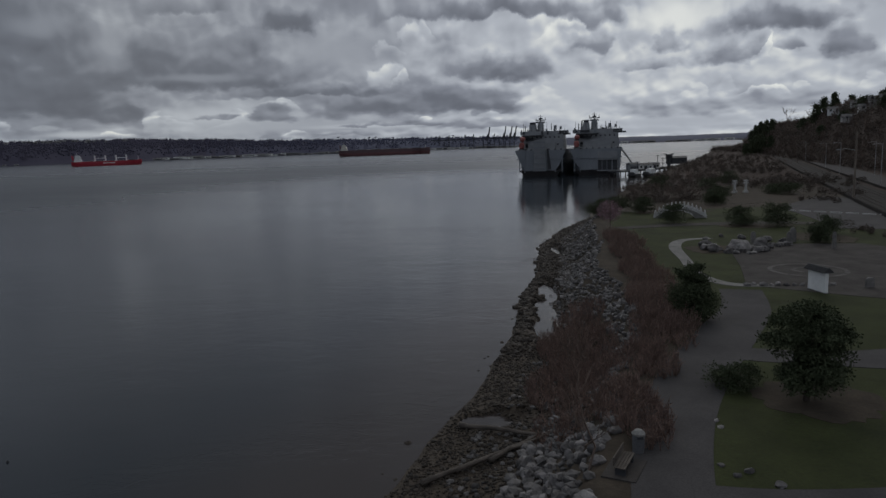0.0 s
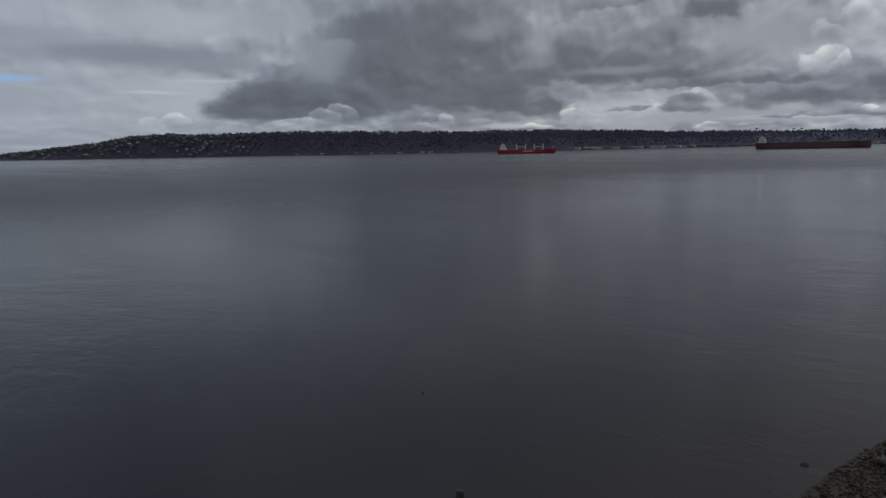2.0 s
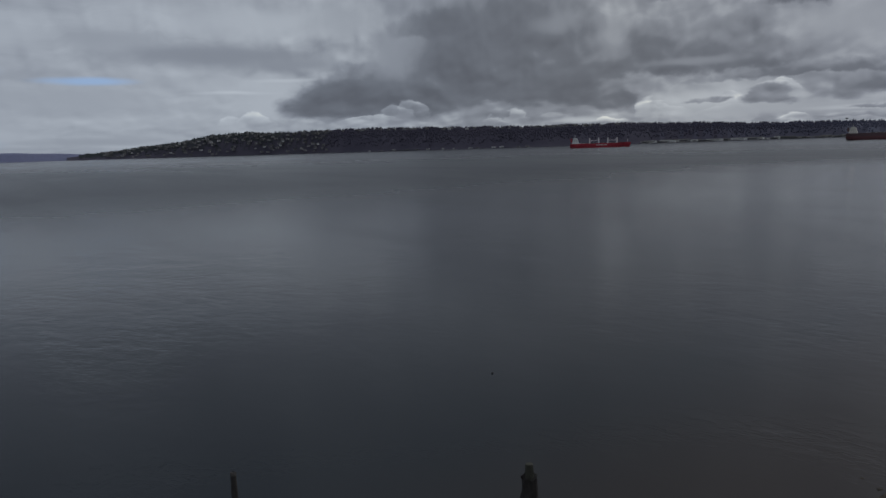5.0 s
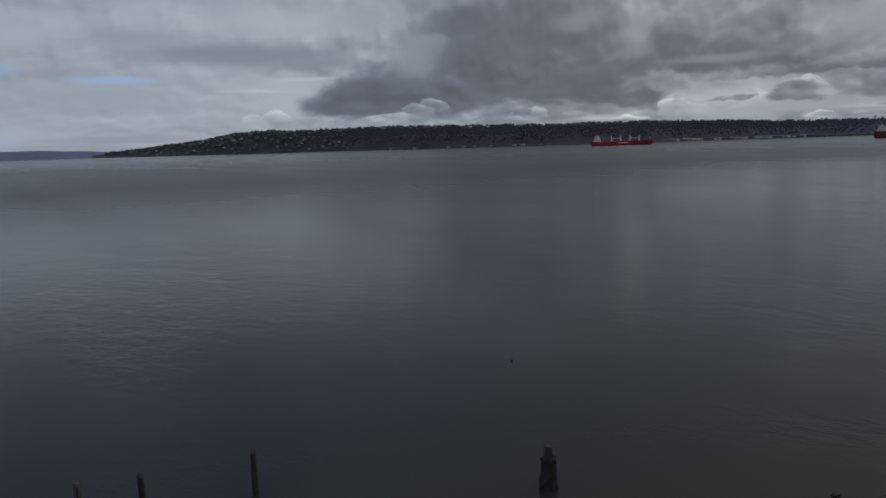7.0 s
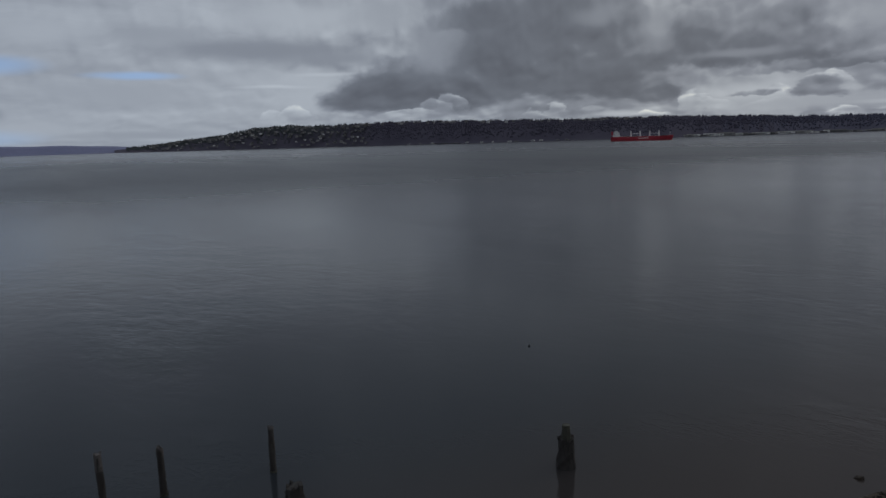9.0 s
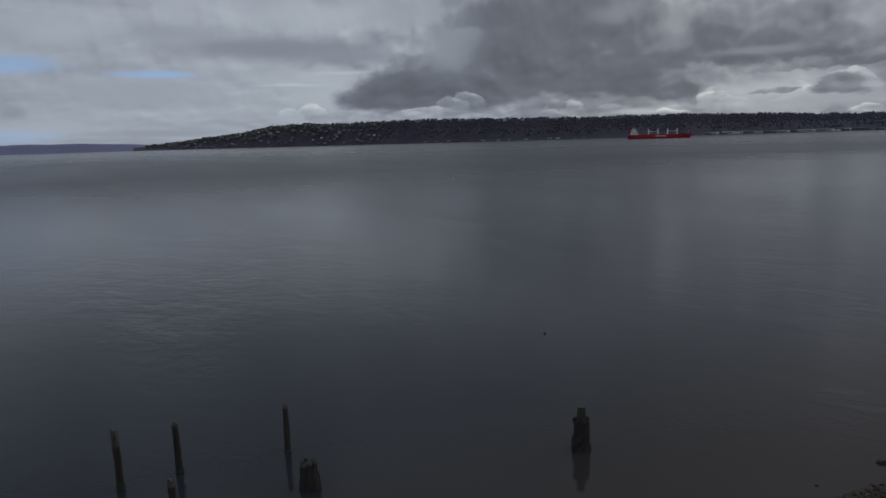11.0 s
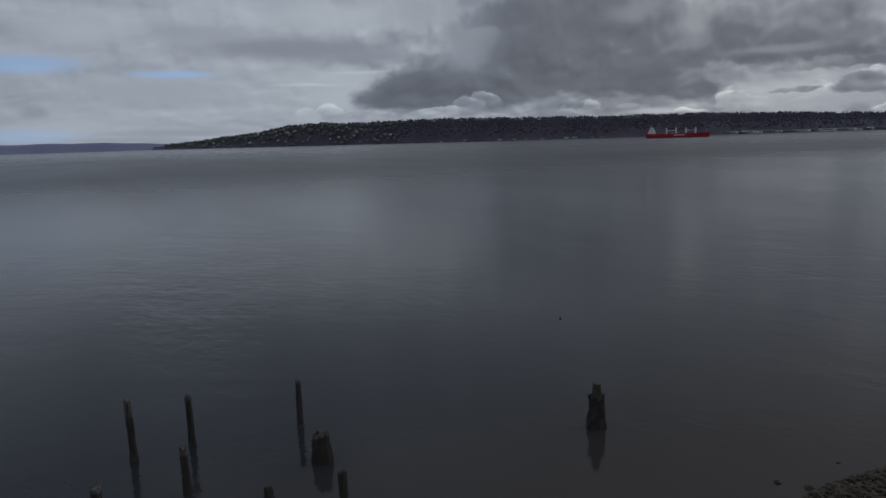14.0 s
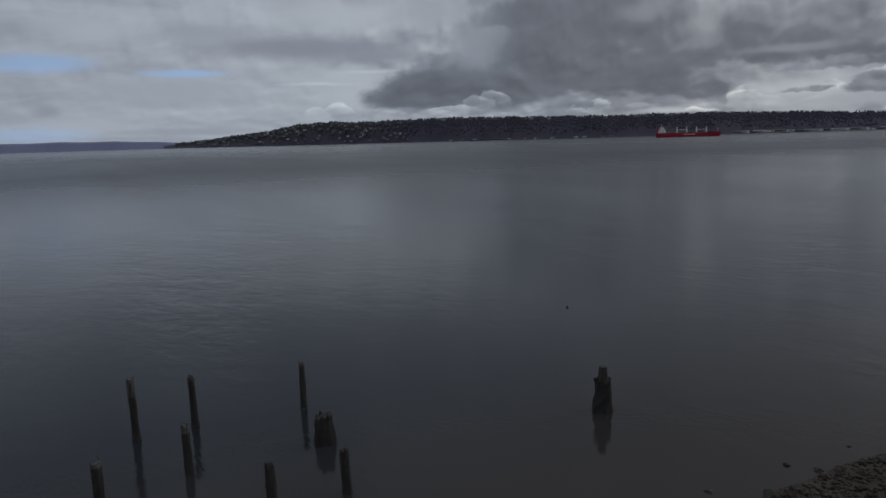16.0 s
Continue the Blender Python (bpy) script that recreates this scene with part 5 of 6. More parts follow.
for k, (x, y, rx, ry) in enumerate(((21.5, 39.0, 3.4, 3.4), (21.8, 58, 2.6, 3.0), (37.5, 95, 4.5, 4), (54, 120, 6.5, 4), (48, 147, 8, 4), (67, 163, 9, 4), (56, 103, 4, 6))):
    planting_bed(x, y, rx, ry, k, 4.616 + .002 * k)


def rock_group(name, label, spots, seed, mat=None):
    rng = random.Random(seed)
    for x, y, size in spots:
        b = Build().rock((0, 0, size * .3), size * .82, rng, .34)
        ob = tagged(part("garden_boulder", b, mat or PALE_ROCK), label, "boulder", name)
        ob.location = (x, y, land_z(x, y) - .05)


rng_b = random.Random(5)
rock_group("garden boulders", "grey garden boulder at the plaza edge", [(35.5 + k * .5 + rng_b.uniform(-.5, .5), 94.5 - 3.2 * math.sin(k * .18) + rng_b.uniform(-1.4, 1.4), rng_b.uniform(.5, 1.15)) for k in range(26)], 6)
rock_group("garden boulders", "large grey garden boulder at the plaza edge", [(39.6, 93.2, 1.9), (43.5, 95.5, 1.5), (36.6, 97.6, 1.2)], 7)
rock_group("edging stones", "low grey edging stone beside the plaza", [(31 + k * .75, 71.0 - .15 * k + rng_b.uniform(-.3, .3), rng_b.uniform(.3, .55)) for k in range(12)], 8)
rock_group("path stones", "pale stone beside the path", [(14.4, 36.2, .26), (14.3, 35.4, .22), (12.9, 29.9, .28), (13.6, 30.2, .34), (12.6, 31.0, .24), (14.4, 28.9, .34), (16.9, 41.5, .2)], 9)
rock_group("garden boulders", "grey garden boulder on the lawn", [(39, 104, .7), (42.5, 107, .6), (44.5, 104, .8), (47, 101, .9)], 10)

# white garden wall with a tiled cap
wall = thing("garden_wall", "white rendered wall panel with dark tiled cap on the plaza", "wall", m=along(36.2, 68.9, 36.6, 65.6, 4.5))
part("panel", Build().box(.35, -.17, 0, 2.95, .17, 2.15), WHITE_PAINT, wall)
part("plinth", Build().box(.29, -.22, 0, 3.01, .22, .18), CONCRETE, wall)
capb = Build().loft([[(.1, -.5, 2.15), (3.2, -.5, 2.15), (3.2, .5, 2.15), (.1, .5, 2.15)], [(.15, -.05, 2.55), (3.15, -.05, 2.55), (3.15, .05, 2.55), (.15, .05, 2.55)]])
tiles = part("tiled_cap", capb, ROOF_TILE, wall)
for k in range(11):
    for sgn in (-1, 1):
        part("roof_tile", Build().tube([(.18 + k * .295, sgn * .52, 2.19), (.18 + k * .295, sgn * .06, 2.59)], .07, 6), ROOF_TILE, tiles)
part("ridge", Build().tube([(.05, 0, 2.6), (3.25, 0, 2.6)], .09, 8), ROOF_TILE, wall)


def footbridge():
    br = thing("footbridge", "white stone arched footbridge with carved balustrade", "bridge", m=along(41.0, 137.0, 53.0, 133.0, 4.6))
    L, W = 9.8, 2.4

    def rise(x):
        return 1.9 * (1 - ((x - L / 2) / (L / 2)) ** 2)

    def under(x):
        q = 1 - ((x - L / 2) / 2.6) ** 2
        return 1.35 * math.sqrt(q) if q > 0 else -.3
    xs = [L * i / 24 for i in range(25)]
    body = Build().loft([[(x, -W / 2, min(under(x), rise(x) - .25)), (x, W / 2, min(under(x), rise(x) - .25)), (x, W / 2, rise(x)), (x, -W / 2, rise(x))] for x in xs])
    part("deck", body, CONCRETE, br)
    trim = Build().loft([[(x, -W / 2 - .08, under(x) - .02), (x, -W / 2 + .1, under(x) - .02), (x, -W / 2 + .1, under(x) + .22), (x, -W / 2 - .08, under(x) + .22)] for x in xs if under(x) > -.2])
    part("arch_trim", trim, WHITE_STONE, br)
    for sgn in (-1, 1):
        y = sgn * (W / 2 - .12)
        par = Build().loft([[(x, y - .09, rise(x)), (x, y + .09, rise(x)), (x, y + .09, rise(x) + .62), (x, y - .09, rise(x) + .62)] for x in xs])
        part("parapet", par, WHITE_STONE, br)
        for i in range(13):
            x = .3 + (L - .6) * i / 12
            post_ = Build().box(x - .13, y - .13, rise(x), x + .13, y + .13, rise(x) + .95)
            post_.loft([ring(.14, 6, rise(x) + .95, x, y), ring(.09, 6, rise(x) + 1.2, x, y)])
            part("post", post_, WHITE_STONE, br)


footbridge()


def stone_column(x, y):
    c = thing("stone_column", "white carved stone column with square base", "column", "paired stone columns", pose(x, y, land_z(x, y)))
    part("base", Build().box(-.55, -.55, 0, .55, .55, .5), WHITE_STONE, c)
    part("shaft", Build().loft([ring(.36, 10, .5), ring(.33, 10, 1.8), ring(.3, 10, 3.1)]), WHITE_STONE, c)
    part("capital", Build().box(-.5, -.5, 3.1, .5, .5, 3.45).box(-.7, -.25, 2.5, .7, .25, 2.75), WHITE_STONE, c)


stone_column(79.7, 192)
stone_column(82.6, 191.6)


def stele(x, y, h, w):
    b = Build().loft([[(-w, -.2, 0), (w, -.2, 0), (w, .2, 0), (-w, .2, 0)], [(-w * .9, -.15, h * .85), (w * .9, -.15, h * .85), (w * .9, .15, h * .85), (-w * .9, .15, h * .85)],
                      [(-w * .5, -.12, h), (w * .5, -.12, h), (w * .5, .12, h), (-w * .5, .12, h)]])
    ob = tagged(part("standing_stone", b, surface("standing_stone_grey", (.10, .095, .09), (.17, .16, .15), 2)), "grey standing stone beside the plaza", "standing stone", "standing stones")
    ob.location = (x, y, land_z(x, y))


for x, y, h, w in ((48.2, 97, 1.9, .4), (49.9, 99.5, 2.1, .45), (52.0, 92.5, 2.3, .22), (44.2, 99.5, 1.7, .35), (42.1, 68.2, 1.0, .4)):
    stele(x, y, h, w)

# litter bin and bench by the shore path
bin_ = thing("litter_bin", "grey round litter bin with pale domed lid", "litter bin", m=pose(9.15, 32.7, 4.62))
part("drum", Build().loft([ring(.29, 14, 0), ring(.31, 14, .5), ring(.30, 14, .92)]), BIN_GREY, bin_)
part("lid", Build().loft([ring(.34, 14, .92), ring(.34, 14, 1.0), ring(.2, 14, 1.14), ring(.05, 14, 1.17)]), CONCRETE, bin_, "pale domed lid")
# dark block in place of the shade inside the bin's mouth
part("opening", Build().box(-.15, -.345, .78, .15, -.28, .9), DARK_STEEL_AND_SHADE, bin_)
bench = thing("bench", "weathered timber bench on a small gravel pad", "bench", m=pose(8.0, 30.9, 4.62, 0, 0, 62))
part("pad", Build().box(-1.2, -.8, -.1, 1.2, .8, .05), GRAVEL, bench)
for x in (-.75, .75):
    part("leg", Build().box(x - .05, -.25, .05, x + .05, .25, .42), DARK_STEEL_AND_SHADE, bench)
for k in range(4):
    part("seat_slat", Build().box(-.95, -.26 + k * .135, .42, .95, -.15 + k * .135, .46), DRIFTWOOD, bench)
for k in range(3):
    part("back_slat", Build().box(-.95, .27, .52 + k * .14, .95, .31, .63 + k * .14), DRIFTWOOD, bench)


# ---- railway, road and poles ----
def strip(name, label, mat, off, width, z):
    return ribbon(name, label, mat, [(rail_x(y) + off, float(y), width) for y in np.arange(70, 560, 10)], z, .3)


strip("railway_bed", "dark ballast railway bed", BALLAST, 0, 9, 4.78)
strip("road", "grey asphalt waterfront road", ASPHALT, 13.5, 9, 4.74)
for off in (-3.4, -1.9, 1.4, 2.9):
    tagged(part("rail", Build().tube([(rail_x(y) + off, float(y), 4.84) for y in np.arange(75, 560, 10)], .09, 4), RAIL_STEEL), "brown steel rail on ballast", "rail", "railway rails", kind="structure")
for off in (-6.2, 7.0):
    barrier = Build()
    ys = [float(q) for q in np.arange(100, 420, 6)]
    for ya, yb in zip(ys, ys[1:]):
        barrier.box(0, -.1, 0, math.hypot(rail_x(yb) - rail_x(ya), yb - ya), .1, .7, along(rail_x(ya) + off, ya, rail_x(yb) + off, yb, 4.6))
    tagged(part("roadside_barrier", barrier, BALLAST), "low grey barrier along the railway", "barrier", "railway barriers", kind="structure")


def street_pole(label, x, y, h, arm, r, mat, name="street_lamp"):
    p = thing(name, label, "street lamp", "poles along the road", pose(x, y, land_z(x, y)))
    part("pole", Build().tube([(0, 0, 0), (0, 0, h)], [r, r * .65], 8), mat, p)
    part("arm", Build().tube([(0, 0, h * (.72 if arm > 3 else .97)), (-arm * .6, -.2, h * (.75 if arm > 3 else 1.0)), (-arm, -.3, h * (.745 if arm > 3 else .99))], .06, 6), GALVANISED, p)
    part("lamp_head", Build().box(-arm - .8, -.5, h * (.735 if arm > 3 else .975), -arm, -.1, h * (.735 if arm > 3 else .975) + .18), GALVANISED, p)


street_pole("tall wooden utility pole with a lamp arm", 96.1, 163.8, 15.6, 4.0, .26, POLE_WOOD, "utility_pole")
for x, y, h in ((155, 252, 12), (148, 262, 12), (173, 318, 11), (205, 398, 11), (128, 205, 12)):
    street_pole("grey steel street lamp beside the road", x, y, h, 2.4, .12, GALVANISED)


# ---- bluff: houses and trees ----
def house(x, y, w, d, h, yaw, storeys=1, wall_mat=None, z=None, group="houses on the bluff", label="pale house with grey gabled roof among trees"):
    z = land_z(x, y) if z is None else z
    hs = thing("house", label, "house", group, pose(x, y, z, 0, 0, yaw))
    part("wall", Build().box(-w / 2, -d / 2, -1.5, w / 2, d / 2, h), wall_mat or SIDING, hs)
    roof = Build().solid([(-w / 2 - .5, -d / 2 - .5, h), (w / 2 + .5, -d / 2 - .5, h), (w / 2 + .5, d / 2 + .5, h), (-w / 2 - .5, d / 2 + .5, h), (-w / 2 - .3, 0, h + d * .3), (w / 2 + .3, 0, h + d * .3)],
                         [(0, 1, 5, 4), (2, 3, 4, 5), (1, 2, 5), (3, 0, 4), (3, 2, 1, 0)])
    part("roof", roof, SHINGLE, hs)
    for st in range(storeys):
        for k in range(max(2, int(w / 3))):
            xx = -w / 2 + (k + .5) * w / max(2, int(w / 3))
            part("window", Build().box(xx - .6, -d / 2 - .06, .9 + st * 2.8, xx + .6, -d / 2 + .02, 2.2 + st * 2.8), GLASS, hs)
    for k in range(2):
        yy = -d / 4 + k * d / 2
        part("window", Build().box(-w / 2 - .06, yy - .5, 1, -w / 2 + .02, yy + .5, 2.2), GLASS, hs)
    return hs


def on_bluff(az, d):
    x, y, _z = far_point(az, d, 0)
    return x, y


for az, d, w, dd, h, yaw, st in ((29.3, 525, 14, 8, 3.0, -28, 1), (30.4, 505, 8, 7, 2.8, -35, 1), (31.5, 470, 9, 8, 5.2, -20, 2), (32.3, 455, 10, 8, 5.2, -30, 2), 
                                 (30.9, 470, 8, 7, 2.8, -20, 1), (33.4, 440, 10, 8, 5.2, -25, 2), (31.0, 530, 10, 8, 4.5, -25, 1), (29.9, 480, 8, 7, 2.6, -15, 1)):
    x, y = on_bluff(az, d * .965)
    house(x, y, w, dd * .8, h * .7, yaw, st, WHITE_PAINT if st == 1 and w > 8 else None)


def bluff_woods():
    rng = random.Random(51)
    b, leaf = Build(), Build()
    for _ in range(2200):
        y = rng.uniform(190, 840)
        foot = bluff_foot(y)
        s = foot + rng.random() ** 1.2 * 80
        x = shore_x(y) + s
        z = land_z(x, y)
        h = rng.uniform(3.5, 7.5)
        for _t in range(16):
            d = Vector((rng.gauss(0, 1), rng.gauss(0, 1), rng.gauss(0, 1))).normalized() * rng.random() ** .4
            leaf.tuft((x + d.x * h * .5, y + d.y * h * .5, z + h * .4 + d.z * h * .4), .8, rng, 2)
        n_st = 4 if y < 500 else 3
        for _s in range(n_st):
            d = Vector((rng.gauss(0, .22), rng.gauss(0, .22), 1)).normalized()
            p, e = Vector((x, y, z - .3)), Vector((x, y, z)) + d * h * rng.uniform(.6, 1)
            b.tube([p, e], [.13, .04], 3, caps=False)
            for _t in range(7):
                o = p + (e - p) * rng.uniform(.3, .97)
                t = o + Vector((rng.gauss(0, .5), rng.gauss(0, .5), rng.uniform(.1, .7))) * h * .3
                b.tube([o, t], [.07, .03], 3, caps=False)
    tagged(part("bluff_woods", b, GREY_TWIG), "brown leafless woods on the bluff", "woods", kind="stuff")
    tagged(part("bluff_undergrowth", leaf, SCRUB), "dark undergrowth covering the bluff", "undergrowth", kind="stuff")


bluff_woods()
for k, (az, d, h, w) in enumerate(((23.6, 735, 17, 7), (23.9, 728, 20, 7), (24.2, 735, 18, 8), (24.6, 722, 17, 8), (25.0, 715, 15, 8), (28.3, 555, 16, 9), (27.8, 560, 15, 9), (28.9, 540, 15, 5), (29.1, 545, 10, 4), (30.0, 520, 9, 3.5), (32.6, 440, 12, 10), (31.9, 450, 9, 8), (24.0, 628, 17, 7), (23.7, 622, 14, 6), (24.4, 634, 16, 8), (24.9, 628, 14, 7), (23.3, 610, 10, 7),
                                   (27.0, 590, 9, 9), (33.4, 430, 13, 10), (31.0, 455, 7, 8), (29.6, 470, 6, 8), (30.6, 470, 6, 7), (28.2, 500, 5, 6), (32.0, 415, 6, 7))):
    x, y = on_bluff(az, d)
    evergreen("tall dark conifer on the bluff", x, y, h, w, 90 + k, .5, 360, .9, group="trees on the bluff", name="conifer")
for k, (az, d, h) in enumerate(((25.2, 690, 14), (25.9, 670, 13), (26.6, 600, 13), (27.1, 590, 11), (27.4, 580, 13), (27.9, 565, 14), (26.9, 605, 12))):
    x, y = on_bluff(az, d)
    bare_tree("tall leafless tree on the bluff skyline", x, y, h, 110 + k, .28, depth=5, group="bare trees on the bluff")


for k, (x, y, h) in enumerate(((312, 640, 17), (318, 600, 15), (302, 560, 13), (296, 512, 15), (290, 480, 13))):
    bare_tree("tall leafless tree on the bluff skyline", x, y, h, 140 + k, .3, depth=5, group="leafless skyline trees")


# ---- dock beside the cargo ships ----
def dock():
    m = along(97, 392, 152, 448, 0)
    pier = thing("pier", "dark timber pier with sheds beside the moored ships", "pier", m=m)
    part("deck", Build().box(0, -7, 2.2, 80, 7, 3.0), DARK_STEEL_AND_SHADE, pier)
    part("kerb", Build().box(0, -7.2, 3.0, 80, -6.7, 3.4), CONCRETE, pier)
    for i in range(14):
        for y in (-6.4, 6.4):
            part("pile", Build().tube([(2 + i * 5.8, y, -3), (2 + i * 5.8, y, 2.2)], .3, 7), PILE_WOOD, pier)


dock()


def shed(label, az, d, w, dd, h, yaw, mat, z=3.0):
    x, y, _z = far_point(az, d, 0)
    s = thing("shed", label, "shed", "sheds on the pier", pose(x, y, z, 0, 0, yaw))
    part("wall", Build().box(-w / 2, -dd / 2, 0, w / 2, dd / 2, h), mat, s)
    part("roof", Build().loft([[(-w / 2 - .3, -dd / 2 - .3, h), (w / 2 + .3, -dd / 2 - .3, h), (w / 2 + .3, dd / 2 + .3, h), (-w / 2 - .3, dd / 2 + .3, h)],
                               [(-w / 2, -.2, h + 1.1), (w / 2, -.2, h + 1.1), (w / 2, .2, h + 1.1), (-w / 2, .2, h + 1.1)]]), ROOF_TILE, s)
    part("door", Build().box(-.9, -dd / 2 - .06, 0, .9, -dd / 2 + .02, 2.2), DARK_STEEL_AND_SHADE, s)
    for k in (-1, 1):
        part("window", Build().box(k * w * .3 - .6, -dd / 2 - .06, 1, k * w * .3 + .6, -dd / 2 + .02, 2), GLASS, s)


shed("white shed with dark roof on the pier", 15.9, 418, 9, 5, 2.6, 5, WHITE_PAINT)
shed("small grey shed on the pier", 15.0, 410, 6, 4, 3.2, 20, GREY_UPPER)
shed("white cabin on the pier", 16.6, 428, 6, 4, 2.4, 0, SIDING)
shed("dark shed near the shore end of the pier", 18.3, 455, 12, 7, 3.6, -15, DARK_STEEL_AND_SHADE, 4.6)
for az, d, h in ((14.6, 402, 4), (15.4, 404, 5), (16.2, 414, 4.5), (17.3, 430, 6), (16.9, 440, 7.5)):
    x, y, _z = far_point(az, d, 0)
    lp = thing("dock_post", "dark steel dock post with cross arm", "post", "dock posts", pose(x, y, 2.9))
    part("post", Build().tube([(0, 0, 0), (0, 0, h)], .18, 6), DARK_STEEL_AND_SHADE, lp)
    part("cross_arm", Build().box(-1, -.1, h - .3, 1, .1, h), DARK_STEEL_AND_SHADE, lp)
gx0, gy0, _z = far_point(14.05, 431, 0)
gx1, gy1, _z = far_point(15.3, 412, 0)
gang = thing("gangway", "dark steel gangway sloping from ship to pier", "gangway", m=pose(0, 0, 0))
part("walkway", Build().tube([(gx0, gy0, 16), (gx1, gy1, 3.6)], [.55, .55], 4), DARK_STEEL_AND_SHADE, gang)
part("handrail", Build().tube([(gx0, gy0, 17.2), (gx1, gy1, 4.8)], [.12, .12], 4), GALVANISED, gang)
dk = thing("dock_crane", "small dark derrick crane on the pier", "crane", m=pose(*far_point(17.75, 436, 3.0)))
part("tower", Build().tube([(0, 0, 0), (0, 0, 5.5)], [1.0, .8], 6), DARK_STEEL_AND_SHADE, dk)
part("cab", Build().box(-1.6, -1.4, 5.5, 1.6, 1.4, 7.6), DARK_STEEL_AND_SHADE, dk)
part("jib", Build().tube([(-3.4, 0, 8.3), (0, 0, 7.4), (3.0, 0, 8.2)], [.25, .4, .25], 5), DARK_STEEL_AND_SHADE, dk)


def workboat(label, az, d, yaw):
    b = thing("workboat", label, "boat", "boats at the dock", pose(*far_point(az, d, 0), 0, 0, yaw))
    part("hull", Build().loft(hull_rings(13, 4.4, 1.5, .8, 0, -.6, 6, .7)), DARK_HULL, b)
    part("cabin", Build().box(2.5, -1.5, 1.5, 7, 1.5, 4.0), WHITE_PAINT, b)
    part("window", Build().box(6.95, -1.3, 2.7, 7.06, 1.3, 3.5), GLASS, b)
    part("mast", Build().tube([(5, 0, 4), (5, 0, 7)], .08, 5), GALVANISED, b)


workboat("small workboat with white cabin beside the pier", 14.9, 392, 55)
workboat("small dark workboat moored by the pier", 16.0, 396, 40)


# ---- far shore: port, waterfront buildings, houses ----
def port_crane(az, d, boom):
    c = thing("port_crane", "dark container crane with raised boom at the far port", "crane", "container cranes", pose(*far_point(az, d, 1.5), 0, 0, -az) @ Matrix.Scale(1.25, 4))
    for x in (-12, 12):
        for y in (-9, 9):
            part("leg", Build().tube([(x, y, 0), (x * .8, y, 42)], [1.6, 1.3], 5), DARK_STEEL_AND_SHADE, c)
    part("portal_beam", Build().box(-13, -10, 14, 13, 10, 16.5), DARK_STEEL_AND_SHADE, c)
    part("girder", Build().box(-30, -3.5, 41, 14, 3.5, 45), DARK_STEEL_AND_SHADE, c)
    part("apex", Build().tube([(8, 0, 45), (12, 0, 66)], [3.6, 2.4], 5), DARK_STEEL_AND_SHADE, c)
    if boom:
        part("boom", Build().tube([(13, 0, 44), (22, 0, 98)], [4.0, 2.6], 5), DARK_STEEL_AND_SHADE, c)
    else:
        part("boom", Build().tube([(13, 0, 43), (62, 0, 43)], [2.0, 1.6], 5), DARK_STEEL_AND_SHADE, c)


for az, boom in ((3.35, True), (3.9, False), (4.65, True), (5.15, True), (5.5, True), (2.2, False), (-.6, False), (1.5, False), (.2, False)):
    port_crane(az, 4185, boom)


def lattice_mast(az, d, h):
    p = thing("light_mast", "tall dark light mast at the far port", "mast", "port light masts", pose(*far_point(az, d, 40)))
    part("pole", Build().tube([(0, 0, 0), (0, 0, h)], [1.6, 1.0], 5), DARK_STEEL_AND_SHADE, p)
    part("head", Build().box(-6, -1, h - 3, 6, 1, h + 2), DARK_STEEL_AND_SHADE, p)


for az, h in ((-8.6, 52), (-6.1, 46), (-5.6, 46), (-4.2, 40), (.7, 40)):
    lattice_mast(az, 4080, h)

rng_f = random.Random(77)
SHED_WALL = Build().box(-.5, -.5, 0, .5, .5, 1).mesh("wall")
FAR_SIDING = surface("weathered_far_siding", (.15, .15, .15), (.30, .295, .285), 0.02, 0.85, 0.0, 10, per_object=.5)
SHED_WALL.materials.append(FAR_SIDING)
SHED_ROOF = Build().loft([[(-.52, -.52, 1), (.52, -.52, 1), (.52, .52, 1), (-.52, .52, 1)], [(-.5, -.04, 1.25), (.5, -.04, 1.25), (.5, .04, 1.25), (-.5, .04, 1.25)]]).mesh("roof")
SHED_ROOF.materials.append(SHINGLE)
WHITE_WALL = Build().box(-.5, -.5, 0, .5, .5, 1).mesh("wall")
WHITE_WALL.materials.append(WHITE_PAINT)
PANE = Build().box(-.32, -.53, .35, .32, -.5, .7).mesh("window")
PANE.materials.append(GLASS)


def far_building(label, name, group, az, d, z, w, dd, h, white=False, window=True):
    s = thing(name, label, name.split("_")[-1], group, pose(*far_point(az, d, z), 0, 0, -az + rng_f.uniform(-25, 25)))
    for me in (WHITE_WALL if white else SHED_WALL, SHED_ROOF) + ((PANE,) if window else ()):
        ob = part(me.name.split(".")[0], me, SIDING, s)
        ob.scale = (w, dd, h)


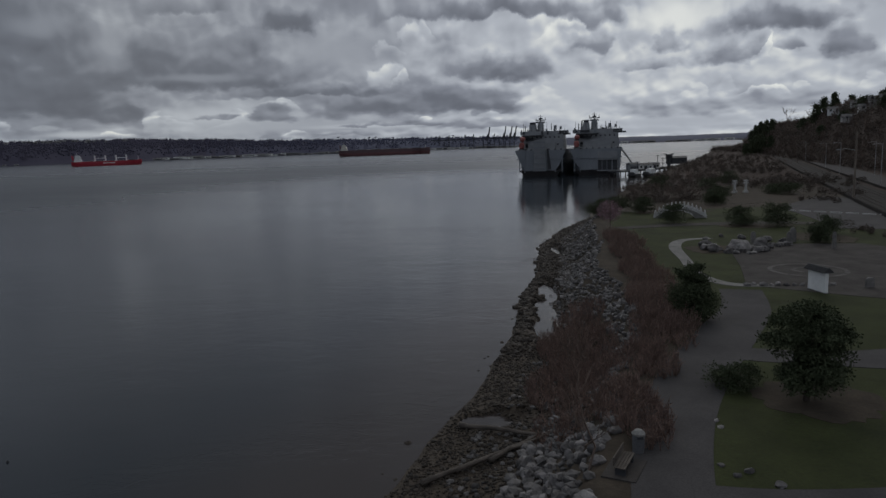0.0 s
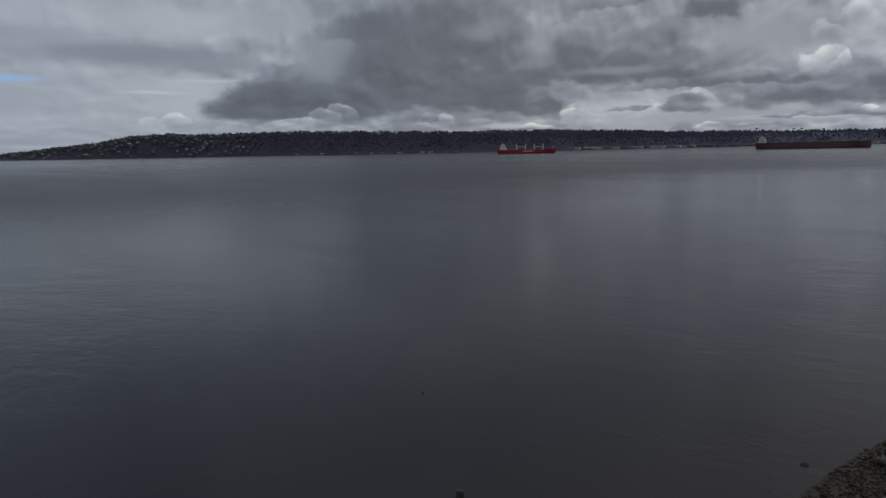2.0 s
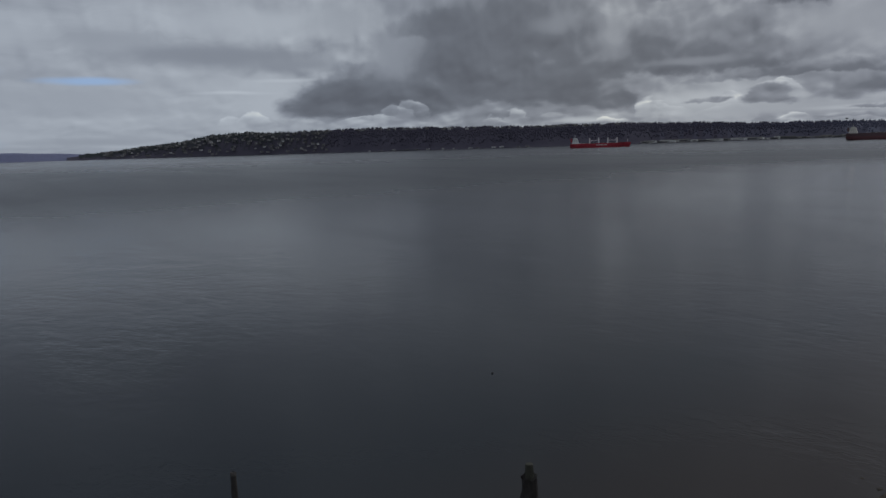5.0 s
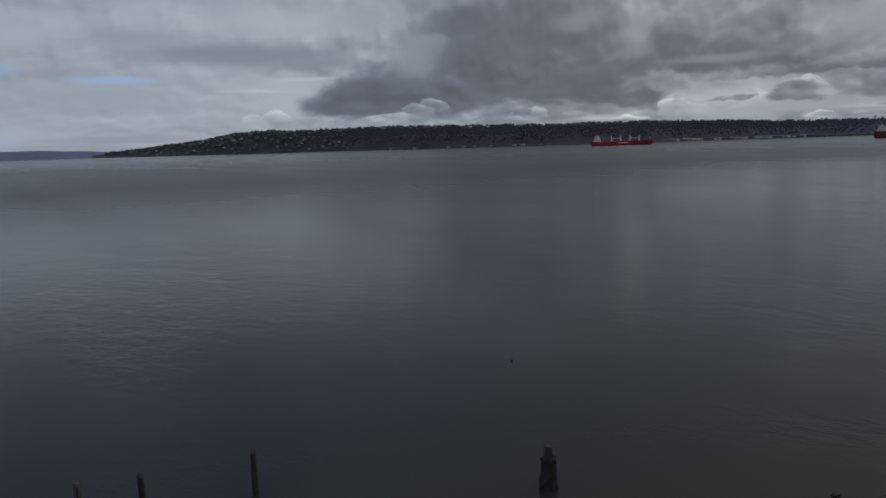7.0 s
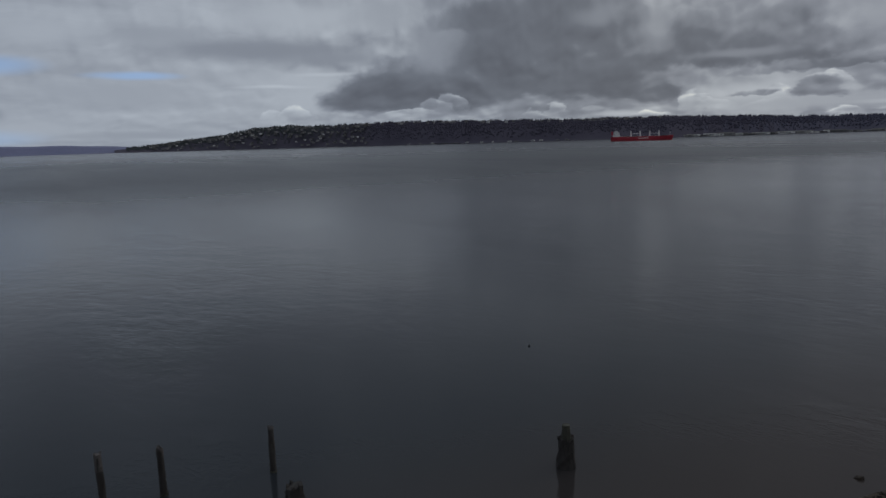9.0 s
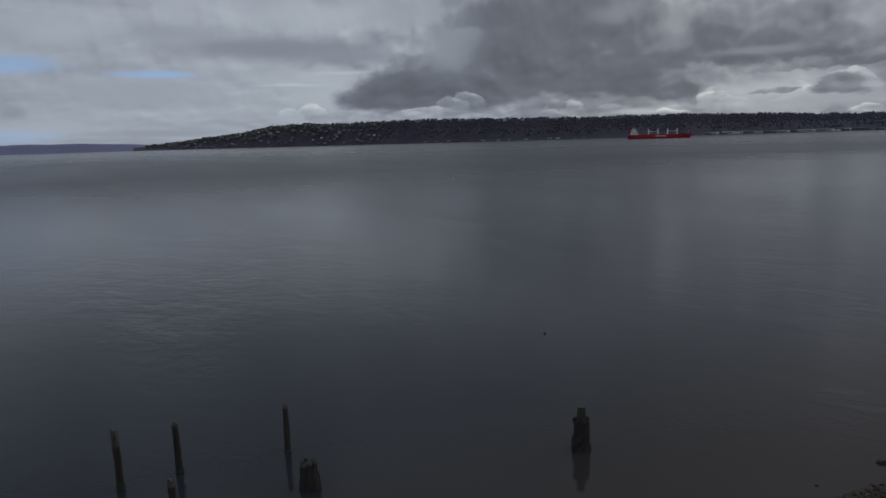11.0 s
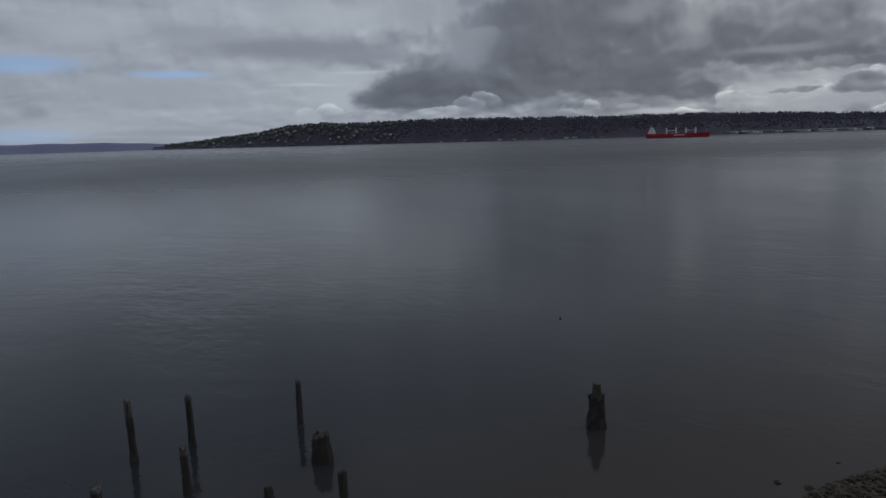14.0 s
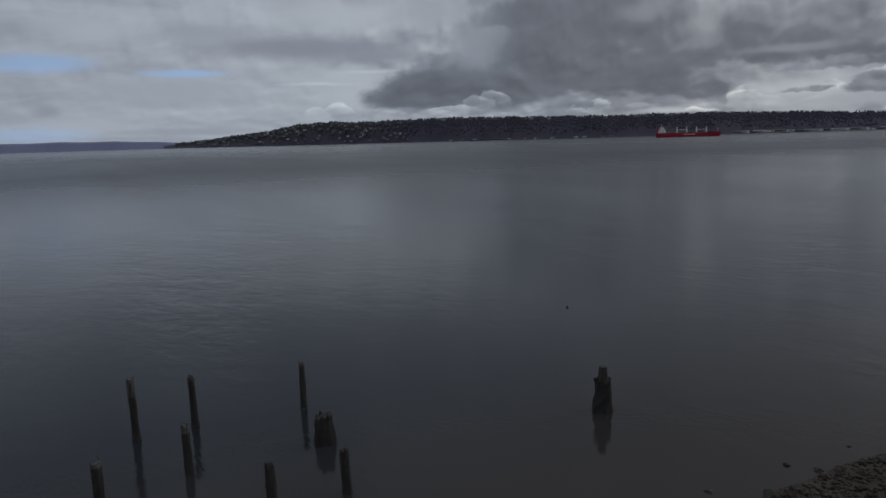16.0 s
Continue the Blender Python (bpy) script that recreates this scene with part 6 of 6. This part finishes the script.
for k in range(60):
    az = -22.5 + 30 * k / 59 + rng_f.uniform(-.25, .25)
    d, _t = far_top(az)
    far_building("long pale warehouse along the far waterfront", "waterfront_warehouse", "far waterfront buildings", az, d - 6, 1.6, rng_f.uniform(25, 80), 18, rng_f.uniform(5, 11), rng_f.random() < .45)
for k in range(14):
    az = -44.5 + 13 * k / 13 + rng_f.uniform(-.3, .3)
    d, _t = far_top(az)
    far_building("small pale boathouse on the far shore", "boathouse", "far shore boathouses", az, d - 3, 1.6, rng_f.uniform(7, 22), 9, rng_f.uniform(3, 5.5), rng_f.random() < .5)
for k in range(290):
    az = rng_f.uniform(-64.5, -47.5) if k < 230 else rng_f.uniform(-48, -24)
    d, top = far_top(az)
    off = rng_f.uniform(4, 180) if k < 230 else rng_f.uniform(150, 190)
    z = float(np.interp(off, [0, 18, 70, 130, 200, 430], [1.5, .12 * top + 2, .62 * top, .9 * top, top, top * .98]))
    far_building("pale hillside house among trees across the bay", "hillside_house", "houses on the far headland", az, d + off - 14, z + 2.0, rng_f.uniform(9, 17), 9, rng_f.uniform(5.5, 9), rng_f.random() < .07)
for k in range(12):
    az = 11 + 12 * k / 11 + rng_f.uniform(-.3, .3)
    d, _t = far_top(az)
    far_building("hazy factory block at the far port", "factory_block", "far factory blocks", az, d - 4, 1.6, rng_f.uniform(30, 110), 30, rng_f.uniform(5, 12), rng_f.random() < .35)
pier_b = Build().box(-75, -5, 1.5, 75, 5, 3.5)
ob = tagged(part("far_pier", pier_b, DARK_STEEL_AND_SHADE), "long dark pier on the far shore", "pier")
ob.matrix_world = pose(*far_point(-41.6, 3290, 0), 0, 0, 41.6)
for k in range(10):
    pile_b = Build().tube([(-72 + k * 16, 0, -3), (-72 + k * 16, 0, 1.5)], .6, 6)
    part("pile", pile_b, DARK_STEEL_AND_SHADE, ob)

# a small float on the water
fl = thing("mooring_float", "small dark mooring float on open water", "float", m=pose(-30.0, 43.8, 0))
part("body", Build().loft([ring(.06, 8, -.08), ring(.1, 8, .03), ring(.06, 8, .1)]), DARK_STEEL_AND_SHADE, fl)
part("eye", Build().tube([(0, 0, .1), (0, 0, .16)], .025, 5), DARK_STEEL_AND_SHADE, fl)
